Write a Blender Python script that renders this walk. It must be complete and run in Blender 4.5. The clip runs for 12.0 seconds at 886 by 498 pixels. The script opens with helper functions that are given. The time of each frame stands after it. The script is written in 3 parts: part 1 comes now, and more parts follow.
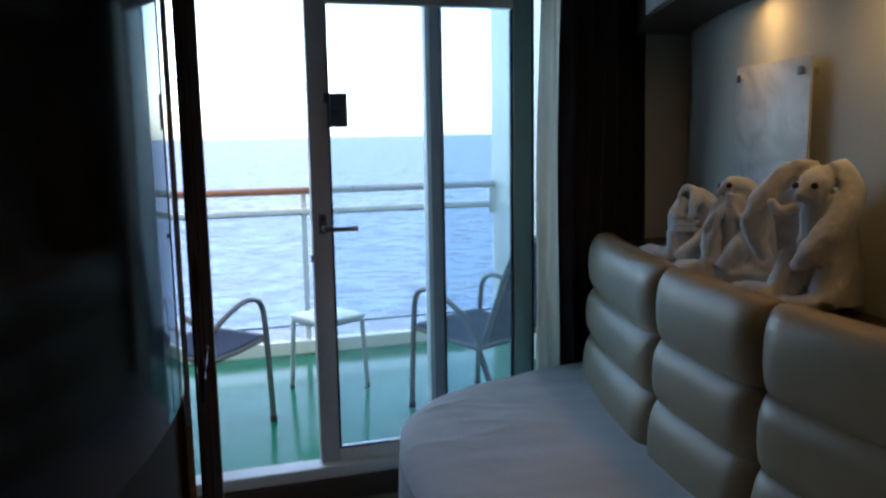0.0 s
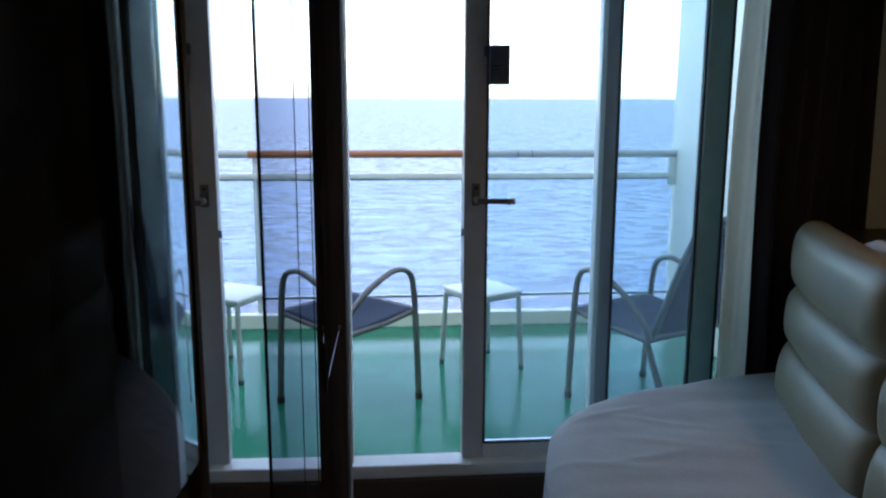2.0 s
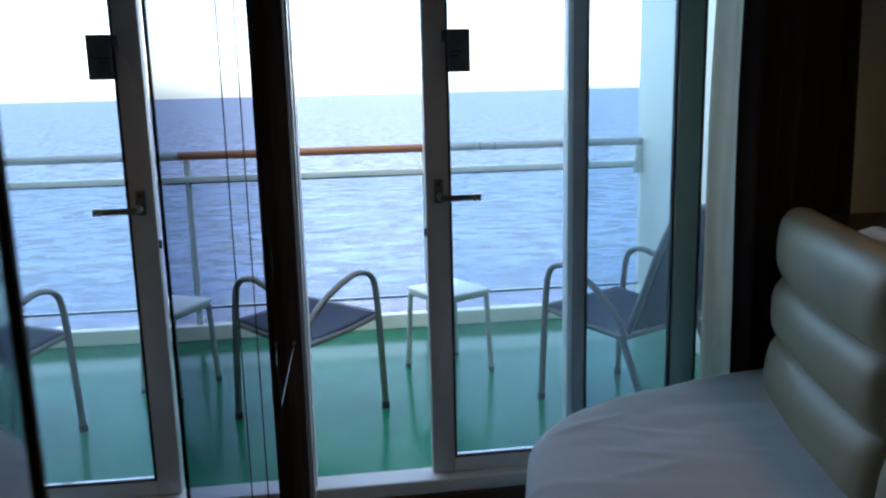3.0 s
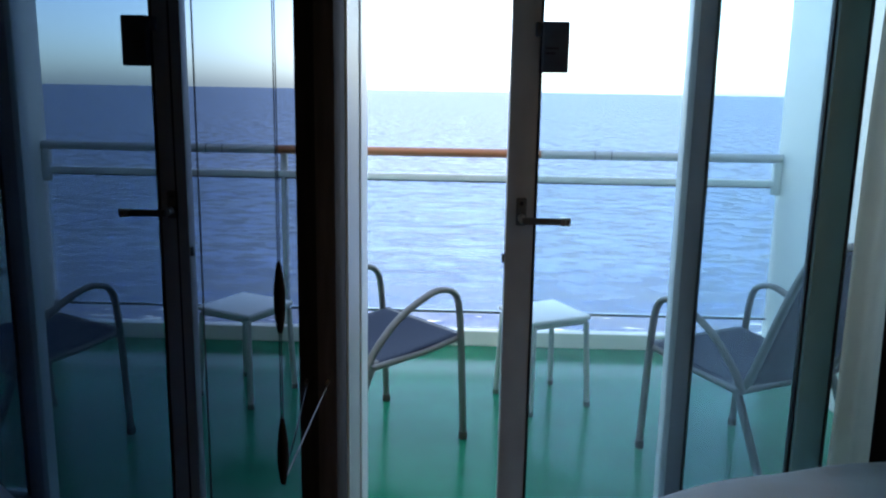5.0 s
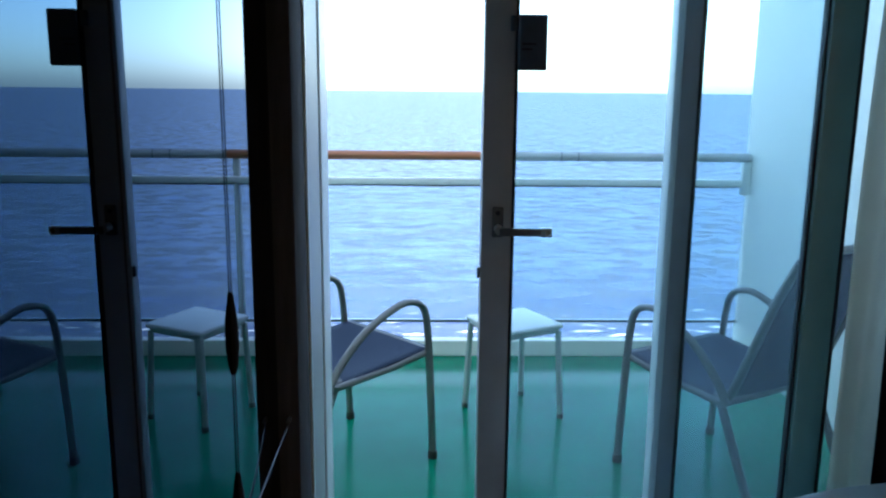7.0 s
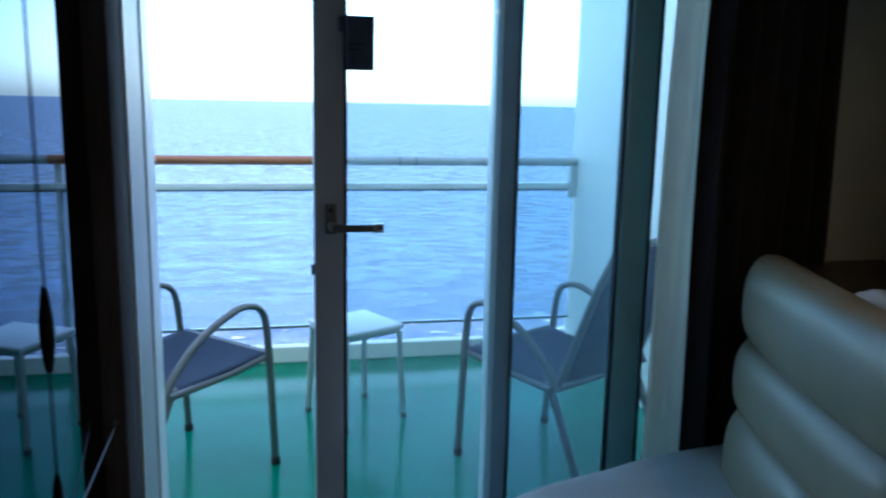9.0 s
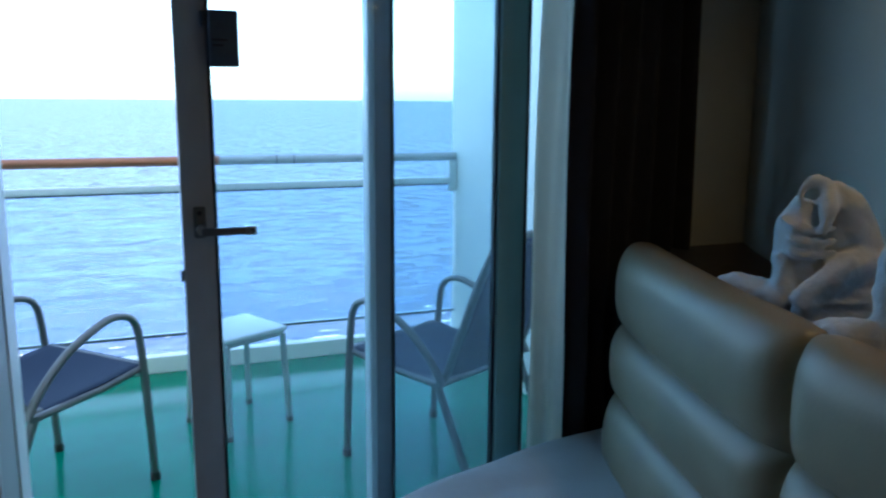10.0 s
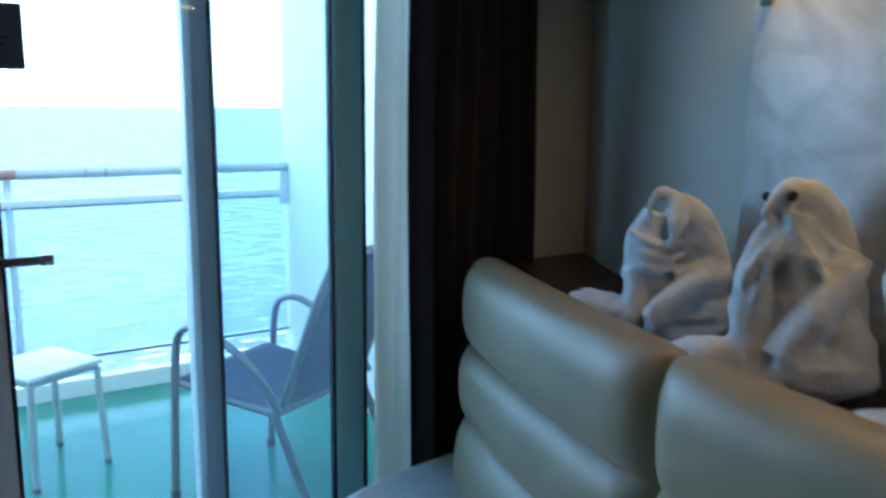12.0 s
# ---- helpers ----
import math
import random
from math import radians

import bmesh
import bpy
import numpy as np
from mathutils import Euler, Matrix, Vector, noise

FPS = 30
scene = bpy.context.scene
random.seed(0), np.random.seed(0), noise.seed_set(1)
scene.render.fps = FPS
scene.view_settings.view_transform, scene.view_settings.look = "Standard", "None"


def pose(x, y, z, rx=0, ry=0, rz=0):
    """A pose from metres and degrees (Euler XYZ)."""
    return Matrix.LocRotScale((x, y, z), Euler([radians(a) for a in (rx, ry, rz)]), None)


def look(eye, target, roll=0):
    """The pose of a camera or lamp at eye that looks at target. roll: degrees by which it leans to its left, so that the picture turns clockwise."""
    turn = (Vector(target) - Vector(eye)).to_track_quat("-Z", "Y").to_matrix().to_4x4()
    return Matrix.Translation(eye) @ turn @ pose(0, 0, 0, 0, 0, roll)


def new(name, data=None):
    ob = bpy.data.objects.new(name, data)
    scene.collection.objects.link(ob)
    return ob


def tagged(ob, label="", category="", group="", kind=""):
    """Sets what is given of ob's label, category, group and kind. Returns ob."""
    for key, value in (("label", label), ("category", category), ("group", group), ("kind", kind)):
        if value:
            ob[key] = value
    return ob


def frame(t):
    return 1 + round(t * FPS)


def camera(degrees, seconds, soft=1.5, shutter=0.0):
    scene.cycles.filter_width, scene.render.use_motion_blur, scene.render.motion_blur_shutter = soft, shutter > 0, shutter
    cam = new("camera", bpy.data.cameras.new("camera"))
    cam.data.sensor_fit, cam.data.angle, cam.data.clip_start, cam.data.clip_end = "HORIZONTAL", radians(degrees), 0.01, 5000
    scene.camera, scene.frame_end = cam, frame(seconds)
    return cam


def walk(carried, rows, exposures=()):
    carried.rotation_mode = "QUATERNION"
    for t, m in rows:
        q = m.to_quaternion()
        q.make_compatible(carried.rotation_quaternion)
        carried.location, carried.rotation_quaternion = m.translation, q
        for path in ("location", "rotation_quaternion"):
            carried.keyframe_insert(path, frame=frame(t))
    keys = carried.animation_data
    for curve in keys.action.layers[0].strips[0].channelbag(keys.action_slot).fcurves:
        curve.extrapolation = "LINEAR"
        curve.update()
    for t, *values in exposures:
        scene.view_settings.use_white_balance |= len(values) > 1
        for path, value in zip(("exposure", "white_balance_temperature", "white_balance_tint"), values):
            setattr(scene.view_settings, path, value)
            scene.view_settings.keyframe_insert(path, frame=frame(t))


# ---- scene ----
cam = camera(57.4, 12.0, soft=2.2, shutter=0.6)

PATH = [
    (0, (-0.454, -3.068, 1.464), (0.122, -1.174, 1.179), -1.0),
    (0.5, (-0.495, -3.013, 1.455), (0.117, -1.146, 1.083), 0.0),
    (1, (-0.472, -2.935, 1.46), (0.109, -1.06, 1.077), 0.1),
    (1.5, (-0.389, -2.81, 1.456), (0.056, -0.889, 1.122), -0.2),
    (2, (-0.343, -2.708, 1.454), (-0.174, -0.75, 1.082), 0.2),
    (2.5, (-0.334, -2.638, 1.442), (-0.117, -0.694, 1.025), -0.8),
    (2.7, (-0.331, -2.59, 1.438), (-0.069, -0.648, 1.037), -1.5),
    (4.3, (-0.23, -2.169, 1.447), (-0.079, -0.209, 1.082), 1.2),
    (4.5, (-0.21, -2.142, 1.442), (-0.139, -0.184, 1.039), 0.6),
    (5, (-0.153, -2.153, 1.447), (-0.202, -0.192, 1.057), 1.0),
    (5.5, (-0.125, -2.134, 1.442), (-0.223, -0.172, 1.071), -0.2),
    (6, (-0.159, -2.041, 1.453), (-0.164, -0.07, 1.113), 0.2),
    (6.5, (-0.184, -1.991, 1.448), (-0.18, -0.026, 1.074), 0.2),
    (6.7, (-0.192, -1.963, 1.449), (-0.168, -0.002, 1.057), 0.4),
    (8.3, (-0.168, -2.008, 1.423), (0.078, -0.055, 1.067), 0.0),
    (8.5, (-0.17, -2.009, 1.423), (0.128, -0.064, 1.067), 0.2),
    (9, (-0.16, -2.02, 1.42), (0.269, -0.1, 1.062), 1.2),
    (9.5, (-0.146, -2.016, 1.421), (0.432, -0.139, 1.047), 0.7),
    (10, (-0.131, -2.003, 1.422), (0.564, -0.163, 1.056), 0.4),
    (10.5, (-0.107, -1.975, 1.421), (0.727, -0.192, 1.069), -0.1),
    (11, (-0.113, -1.947, 1.425), (0.939, -0.284, 1.069), -0.5),
    (11.5, (-0.117, -1.917, 1.417), (1.032, -0.333, 1.006), -1.1),
    (12, (-0.078, -1.865, 1.425), (0.982, -0.204, 1.08), 0.6),
]
walk(cam, [(t, look(eye, target, roll)) for t, eye, target, roll in PATH],
     [(0, 3.15, 7700, 13), (1.5, 3.12, 7800, 13), (2.7, 3.05, 7800, 12), (4.5, 3.02, 7900, 11), (6.7, 3.0, 6900, 3), (8.5, 2.98, 6250, 1), (10.5, 3.1, 6100, 2), (11.5, 3.75, 6350, 6), (12, 4.0, 6350, 5)])

# ---- world, sun, exposure ----
world = bpy.data.worlds.new("sky")
scene.world = world
world.use_nodes = True
wn = world.node_tree.nodes
sky = wn.new("ShaderNodeTexSky")
sky.sky_type, sky.sun_disc = "NISHITA", False
sky.sun_elevation, sky.sun_rotation = radians(38), radians(200)
sky.air_density, sky.dust_density, sky.ozone_density = 0.6, 1.5, 0.8
wn["Background"].inputs[1].default_value = 0.15
world.node_tree.links.new(sky.outputs[0], wn["Background"].inputs[0])

sun = new("sun", bpy.data.lights.new("sun", "SUN"))
sun.data.energy, sun.data.angle, sun.data.color = 2.5, radians(0.5), (1.0, 0.95, 0.88)
sun.matrix_world = look((-20, -50, 42), (0, 0, 0))


# ---- materials ----
def mat(name, color, rough=0.5, metal=0.0, spot=0.06, scale=12.0, bump=0.0, bscale=60.0, coat=0.0, ior=1.5, stretch=(1, 1, 1), sheen=0.0, deep=0.01):
    m = bpy.data.materials.new(name)
    m.use_nodes = True
    nt = m.node_tree
    p = nt.nodes["Principled BSDF"]
    p.inputs["Roughness"].default_value, p.inputs["Metallic"].default_value = rough, metal
    p.inputs["IOR"].default_value, p.inputs["Coat Weight"].default_value = ior, coat
    p.inputs["Sheen Weight"].default_value = sheen
    co = nt.nodes.new("ShaderNodeTexCoord")
    mp = nt.nodes.new("ShaderNodeMapping")
    mp.inputs["Scale"].default_value = stretch
    nt.links.new(co.outputs["Object"], mp.inputs[0])
    n1 = nt.nodes.new("ShaderNodeTexNoise")
    n1.inputs["Scale"].default_value, n1.inputs["Detail"].default_value = scale, 6
    nt.links.new(mp.outputs[0], n1.inputs[0])
    ramp = nt.nodes.new("ShaderNodeValToRGB")
    ramp.color_ramp.elements[0].position, ramp.color_ramp.elements[1].position = 0.3, 0.7
    ramp.color_ramp.elements[0].color = (*[c * (1 - spot) for c in color], 1)
    ramp.color_ramp.elements[1].color = (*[min(1, c * (1 + spot)) for c in color], 1)
    nt.links.new(n1.outputs[0], ramp.inputs[0])
    nt.links.new(ramp.outputs[0], p.inputs["Base Color"])
    rr = nt.nodes.new("ShaderNodeMapRange")
    rr.inputs[3].default_value, rr.inputs[4].default_value = max(0, rough * 0.85), min(1, rough * 1.15)
    nt.links.new(n1.outputs[0], rr.inputs[0])
    nt.links.new(rr.outputs[0], p.inputs["Roughness"])
    if bump:
        n2 = nt.nodes.new("ShaderNodeTexNoise")
        n2.inputs["Scale"].default_value, n2.inputs["Detail"].default_value = bscale, 5
        nt.links.new(mp.outputs[0], n2.inputs[0])
        b = nt.nodes.new("ShaderNodeBump")
        b.inputs["Strength"].default_value, b.inputs["Distance"].default_value = bump, deep
        nt.links.new(n2.outputs[0], b.inputs["Height"])
        nt.links.new(b.outputs[0], p.inputs["Normal"])
    return m


def glass_mat(name, tint, haze=0.0, gloss=1.0):
    m = bpy.data.materials.new(name)
    m.use_nodes = True
    nt = m.node_tree
    nt.nodes.remove(nt.nodes["Principled BSDF"])
    out = nt.nodes["Material Output"]
    tr = nt.nodes.new("ShaderNodeBsdfTransparent")
    tr.inputs[0].default_value = (*tint, 1)
    last = tr.outputs[0]
    if haze:
        tl = nt.nodes.new("ShaderNodeBsdfTranslucent")
        tl.inputs[0].default_value = (0.85, 0.92, 1.0, 1)
        nz = nt.nodes.new("ShaderNodeTexNoise")
        nz.inputs["Scale"].default_value = 5
        mr = nt.nodes.new("ShaderNodeMapRange")
        mr.inputs[3].default_value, mr.inputs[4].default_value = haze * 0.7, haze * 1.3
        nt.links.new(nz.outputs[0], mr.inputs[0])
        mx = nt.nodes.new("ShaderNodeMixShader")
        nt.links.new(mr.outputs[0], mx.inputs[0])
        nt.links.new(last, mx.inputs[1])
        nt.links.new(tl.outputs[0], mx.inputs[2])
        last = mx.outputs[0]
    if gloss:
        gl = nt.nodes.new("ShaderNodeBsdfGlossy")
        gl.inputs["Roughness"].default_value = 0.01
        fr = nt.nodes.new("ShaderNodeFresnel")
        fr.inputs[0].default_value = 1.25
        mx = nt.nodes.new("ShaderNodeMixShader")
        nt.links.new(fr.outputs[0], mx.inputs[0])
        nt.links.new(last, mx.inputs[1])
        nt.links.new(gl.outputs[0], mx.inputs[2])
        last = mx.outputs[0]
    nt.links.new(last, out.inputs[0])
    return m


def sea_mat():
    m = mat("sea_water", (0.034, 0.064, 0.150), 0.22, spot=0.85, scale=0.42, ior=1.33, stretch=(0.4, 1, 1))
    nt = m.node_tree
    p = nt.nodes["Principled BSDF"]
    p.inputs["Specular IOR Level"].default_value = 0.0
    gl = nt.nodes.new("ShaderNodeBsdfGlossy")
    gl.inputs["Roughness"].default_value = 0.2
    mixs = nt.nodes.new("ShaderNodeMixShader")
    fres = nt.nodes.new("ShaderNodeFresnel")
    fres.inputs[0].default_value = 1.33
    share = nt.nodes.new("ShaderNodeMath")
    share.operation = "MULTIPLY"
    share.inputs[1].default_value = 0.22
    nt.links.new(fres.outputs[0], share.inputs[0])
    nt.links.new(share.outputs[0], mixs.inputs[0])
    nt.links.new(p.outputs[0], mixs.inputs[1])
    nt.links.new(gl.outputs[0], mixs.inputs[2])
    nt.links.new(mixs.outputs[0], nt.nodes["Material Output"].inputs[0])
    co = nt.nodes.new("ShaderNodeTexCoord")
    h = None
    for sc, st, amp in ((0.045, (0.6, 1, 1), 2.2), (0.2, (0.75, 1, 1), 0.9), (0.8, (0.7, 1, 1), 0.46), (2.6, (0.8, 1, 1), 0.18)):
        mp = nt.nodes.new("ShaderNodeMapping")
        mp.inputs["Scale"].default_value = st
        nt.links.new(co.outputs["Object"], mp.inputs[0])
        n = nt.nodes.new("ShaderNodeTexNoise")
        n.inputs["Scale"].default_value, n.inputs["Detail"].default_value = sc, 3
        nt.links.new(mp.outputs[0], n.inputs[0])
        a = nt.nodes.new("ShaderNodeMath")
        a.operation = "MULTIPLY_ADD"
        a.inputs[1].default_value = amp
        nt.links.new(n.outputs[0], a.inputs[0])
        if h is None:
            a.inputs[2].default_value = 0
        else:
            nt.links.new(h, a.inputs[2])
        h = a.outputs[0]
    b = nt.nodes.new("ShaderNodeBump")
    b.inputs["Strength"].default_value, b.inputs["Distance"].default_value = 1.0, 1.3
    nt.links.new(h, b.inputs["Height"])
    nt.links.new(b.outputs[0], p.inputs["Normal"])
    nt.links.new(b.outputs[0], gl.inputs["Normal"])
    # foam flecks near the hull and on crests
    nt.nodes["Noise Texture"].inputs["Detail"].default_value = 10
    nt.nodes["Noise Texture"].inputs["Roughness"].default_value = 0.74
    ramp = nt.nodes["Color Ramp"]
    mp = nt.nodes.new("ShaderNodeMapping")
    mp.inputs["Scale"].default_value = (0.25, 0.9, 1)
    nt.links.new(co.outputs["Object"], mp.inputs[0])
    n = nt.nodes.new("ShaderNodeTexNoise")
    n.inputs["Scale"].default_value, n.inputs["Detail"].default_value = 1.5, 8
    nt.links.new(mp.outputs[0], n.inputs[0])
    sep = nt.nodes.new("ShaderNodeSeparateXYZ")
    nt.links.new(co.outputs["Object"], sep.inputs[0])
    near = nt.nodes.new("ShaderNodeMapRange")
    near.inputs[1].default_value, near.inputs[2].default_value = 46, 64
    near.inputs[3].default_value, near.inputs[4].default_value = 0.57, 0.77
    nt.links.new(sep.outputs[1], near.inputs[0])
    sub = nt.nodes.new("ShaderNodeMath")
    sub.operation = "SUBTRACT"
    nt.links.new(n.outputs[0], sub.inputs[0])
    nt.links.new(near.outputs[0], sub.inputs[1])
    f = nt.nodes.new("ShaderNodeMapRange")
    f.inputs[1].default_value, f.inputs[2].default_value = 0.0, 0.06
    nt.links.new(sub.outputs[0], f.inputs[0])
    mix = nt.nodes.new("ShaderNodeMix")
    mix.data_type = "RGBA"
    mix.inputs[7].default_value = (0.75, 0.82, 0.88, 1)
    nt.links.new(f.outputs[0], mix.inputs[0])
    # near-water darkening painted into the base colour, fading out by y = 72
    near_dark = nt.nodes.new("ShaderNodeMapRange")
    near_dark.inputs[1].default_value, near_dark.inputs[2].default_value = 52, 72
    near_dark.inputs[3].default_value, near_dark.inputs[4].default_value = 0.85, 0.0
    nt.links.new(sep.outputs[1], near_dark.inputs[0])
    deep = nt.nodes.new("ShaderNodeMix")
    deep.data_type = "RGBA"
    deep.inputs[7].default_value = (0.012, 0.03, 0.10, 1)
    nt.links.new(near_dark.outputs[0], deep.inputs[0])
    # light and dark of the swell put into the base colour
    swell = nt.nodes.new("ShaderNodeTexNoise")
    swell.inputs["Scale"].default_value, swell.inputs["Detail"].default_value, swell.inputs["Roughness"].default_value = 0.42, 8, 0.66
    smap = nt.nodes.new("ShaderNodeMapping")
    smap.inputs["Scale"].default_value = (0.8, 1, 1)
    nt.links.new(co.outputs["Object"], smap.inputs[0])
    nt.links.new(smap.outputs[0], swell.inputs[0])
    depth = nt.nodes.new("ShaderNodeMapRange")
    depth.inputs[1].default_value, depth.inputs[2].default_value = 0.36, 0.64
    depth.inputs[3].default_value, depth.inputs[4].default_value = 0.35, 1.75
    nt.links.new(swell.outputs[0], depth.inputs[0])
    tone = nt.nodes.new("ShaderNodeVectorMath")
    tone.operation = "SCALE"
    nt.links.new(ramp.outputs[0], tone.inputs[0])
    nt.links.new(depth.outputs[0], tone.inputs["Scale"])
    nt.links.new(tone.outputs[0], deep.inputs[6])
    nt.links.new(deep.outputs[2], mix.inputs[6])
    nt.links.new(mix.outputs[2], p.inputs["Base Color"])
    return m


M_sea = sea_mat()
M_deck = mat("green_deck_paint", (0.004, 0.215, 0.115), 0.14, spot=0.12, scale=3, bump=0.04, bscale=90, ior=1.23)
M_white = mat("white_ship_paint", (0.88, 0.87, 0.78), 0.4, spot=0.03, scale=4, bump=0.03, bscale=40)
M_white_rail = mat("white_rail_enamel", (0.78, 0.79, 0.76), 0.35, spot=0.05, scale=20)
# teak as it looks through the door glass: the pale veil is in this colour
M_grey_rail = mat("teak_greyed_by_glass", (0.50, 0.50, 0.49), 0.5, spot=0.12, scale=14, stretch=(0.3, 6, 6))
M_teak = mat("varnished_teak", (0.44, 0.155, 0.07), 0.35, spot=0.25, scale=9, stretch=(0.3, 6, 6), bump=0.05)
M_glass = glass_mat("door_glass", (0.81, 0.895, 0.92), haze=0.028)
M_railglass = glass_mat("balustrade_glass", (0.86, 0.92, 0.95), haze=0.06)
M_alu = mat("bronze_grey_aluminium", (0.58, 0.57, 0.58), 0.45, metal=0.1, spot=0.05, scale=15)
M_alu_grey = mat("pale_grey_aluminium", (0.42, 0.43, 0.43), 0.45, spot=0.05, scale=10)
M_alu_dark = mat("grey_aluminium_profile", (0.40, 0.37, 0.37), 0.42, metal=0.1, spot=0.05, scale=15)
M_alu_white = mat("white_aluminium", (0.74, 0.76, 0.74), 0.4, spot=0.04, scale=10)
M_teal = mat("teal_grey_aluminium", (0.26, 0.47, 0.46), 0.4, metal=0.0, spot=0.05, scale=10)
M_seal = mat("black_rubber_seal", (0.015, 0.015, 0.016), 0.6)
M_steel = mat("brushed_steel", (0.55, 0.54, 0.52), 0.28, metal=1.0, spot=0.05, scale=30)
M_black = mat("black_plastic", (0.025, 0.03, 0.04), 0.35, spot=0.1, scale=30)
M_lever = mat("grey_lever_metal", (0.20, 0.20, 0.20), 0.35, metal=0.6, spot=0.05, scale=30)
M_plate = mat("slate_plastic", (0.085, 0.12, 0.165), 0.45, spot=0.1, scale=30)
M_gloss = mat("black_lacquer", (0.006, 0.006, 0.007), 0.10, spot=0.1, scale=3, ior=1.16)
M_black_glass = mat("black_glass_edge", (0.004, 0.004, 0.005), 0.03, spot=0.1, scale=3, ior=1.22)
M_darkwood = mat("dark_wenge_wood", (0.14, 0.11, 0.10), 0.45, spot=0.3, scale=8, stretch=(8, 8, 0.6), bump=0.06)
M_post = mat("brown_stained_post", (0.10, 0.092, 0.095), 0.85, spot=0.2, scale=8, stretch=(8, 8, 0.6), bump=0.05, ior=1.08)
M_polish = mat("polished_dark_steel", (0.50, 0.56, 0.60), 0.05, metal=1.0, spot=0.15, scale=5)
M_pit = mat("black_matt_board", (0.012, 0.011, 0.011), 0.7, spot=0.1, scale=5)
M_mirror = mat("silvered_mirror", (0.90, 0.92, 0.92), 0.0, metal=1.0, spot=0.0)
M_smoked = mat("smoked_mirror", (0.062, 0.085, 0.115), 0.0, metal=1.0, spot=0.0)
M_smoked.node_tree.nodes["Principled BSDF"].inputs["Specular Tint"].default_value = (0.66, 0.72, 0.80, 1)
M_sheet = mat("grey_white_cotton", (0.62, 0.63, 0.62), 0.9, spot=0.04, scale=5, bump=0.25, bscale=14, sheen=0.2)
M_leather = mat("bronze_taupe_leather", (0.34, 0.285, 0.182), 0.38, spot=0.06, scale=7, bump=0.05, bscale=160, ior=1.48)
M_ledge = mat("dark_ledge_wood", (0.035, 0.026, 0.022), 0.35, spot=0.25, scale=6, stretch=(6, 0.8, 1))
M_wall = mat("warm_grey_wallcovering", (0.50, 0.53, 0.48), 0.75, spot=0.04, scale=3, bump=0.12, bscale=220)
M_brownwall = mat("brown_wall_panel", (0.13, 0.115, 0.10), 0.55, spot=0.12, scale=4)
M_soffit = mat("dark_brown_soffit", (0.05, 0.042, 0.038), 0.5, spot=0.1, scale=4)
M_ceil = mat("cream_ceiling_panel", (0.36, 0.34, 0.30), 0.7, spot=0.03, scale=3)
M_carpet = mat("olive_brown_carpet", (0.17, 0.145, 0.10), 0.95, spot=0.2, scale=40, bump=0.3, bscale=400)
M_base = mat("brown_baseboard", (0.075, 0.05, 0.04), 0.5, spot=0.15, scale=6)
M_blackout = mat("black_blackout_cloth", (0.020, 0.020, 0.026), 0.95, spot=0.2, scale=30, bump=0.1, bscale=300)
M_sheer = mat("cream_lining_cloth", (0.74, 0.70, 0.58), 0.85, spot=0.06, scale=18, bump=0.1, bscale=250)
sheer_nodes = M_sheer.node_tree
sheer_back = sheer_nodes.nodes.new("ShaderNodeBsdfTranslucent")
sheer_back.inputs[0].default_value = (0.86, 0.80, 0.66, 1)
sheer_mix = sheer_nodes.nodes.new("ShaderNodeMixShader")
sheer_mix.inputs[0].default_value = 0.48
sheer_nodes.links.new(sheer_nodes.nodes["Principled BSDF"].outputs[0], sheer_mix.inputs[1])
sheer_nodes.links.new(sheer_back.outputs[0], sheer_mix.inputs[2])
sheer_nodes.links.new(sheer_mix.outputs[0], sheer_nodes.nodes["Material Output"].inputs[0])
M_towel = mat("white_terry_towel", (0.58, 0.62, 0.65), 1.0, spot=0.05, scale=30, bump=0.5, bscale=170, sheen=0.3, deep=0.003)
M_eye = mat("black_button_eye", (0.012, 0.012, 0.012), 0.3)
M_frame_ch = mat("silver_grey_tube", (0.19, 0.18, 0.165), 0.38, metal=0.5, spot=0.08, scale=25)
M_mesh = mat("navy_mesh_fabric", (0.013, 0.026, 0.058), 0.8, spot=0.15, scale=200, bump=0.3, bscale=500)
M_foot = mat("dark_rubber_foot", (0.05, 0.04, 0.03), 0.7)
M_tabtop = mat("white_resin_top", (0.80, 0.81, 0.79), 0.4, spot=0.04, scale=14)
M_tableg = mat("pale_grey_tube", (0.52, 0.54, 0.52), 0.35, metal=0.3, spot=0.05, scale=20)
M_cord = mat("black_cord", (0.012, 0.012, 0.013), 0.8)


def art_mat():
    m = mat("frosted_print", (0.46, 0.50, 0.50), 0.36, spot=0.0, coat=0.05)
    nt = m.node_tree
    co = nt.nodes.new("ShaderNodeTexCoord")
    mp = nt.nodes.new("ShaderNodeMapping")
    mp.inputs["Scale"].default_value = (4.0, 4.0, 6.0)
    nt.links.new(co.outputs["Object"], mp.inputs[0])
    n = nt.nodes.new("ShaderNodeTexNoise")
    n.inputs["Scale"].default_value, n.inputs["Detail"].default_value = 1.1, 4
    n.inputs["Distortion"].default_value = 2.2
    nt.links.new(mp.outputs[0], n.inputs[0])
    r = nt.nodes["Color Ramp"]
    r.color_ramp.elements[0].position, r.color_ramp.elements[1].position = 0.36, 0.62
    r.color_ramp.elements[0].color = (0.42, 0.44, 0.43, 1)
    r.color_ramp.elements[1].color = (0.58, 0.61, 0.61, 1)
    nt.links.new(n.outputs[0], r.inputs[0])
    return m


M_art = art_mat()
M_lamp = bpy.data.materials.new("warm_lamp_face")
M_lamp.use_nodes = True
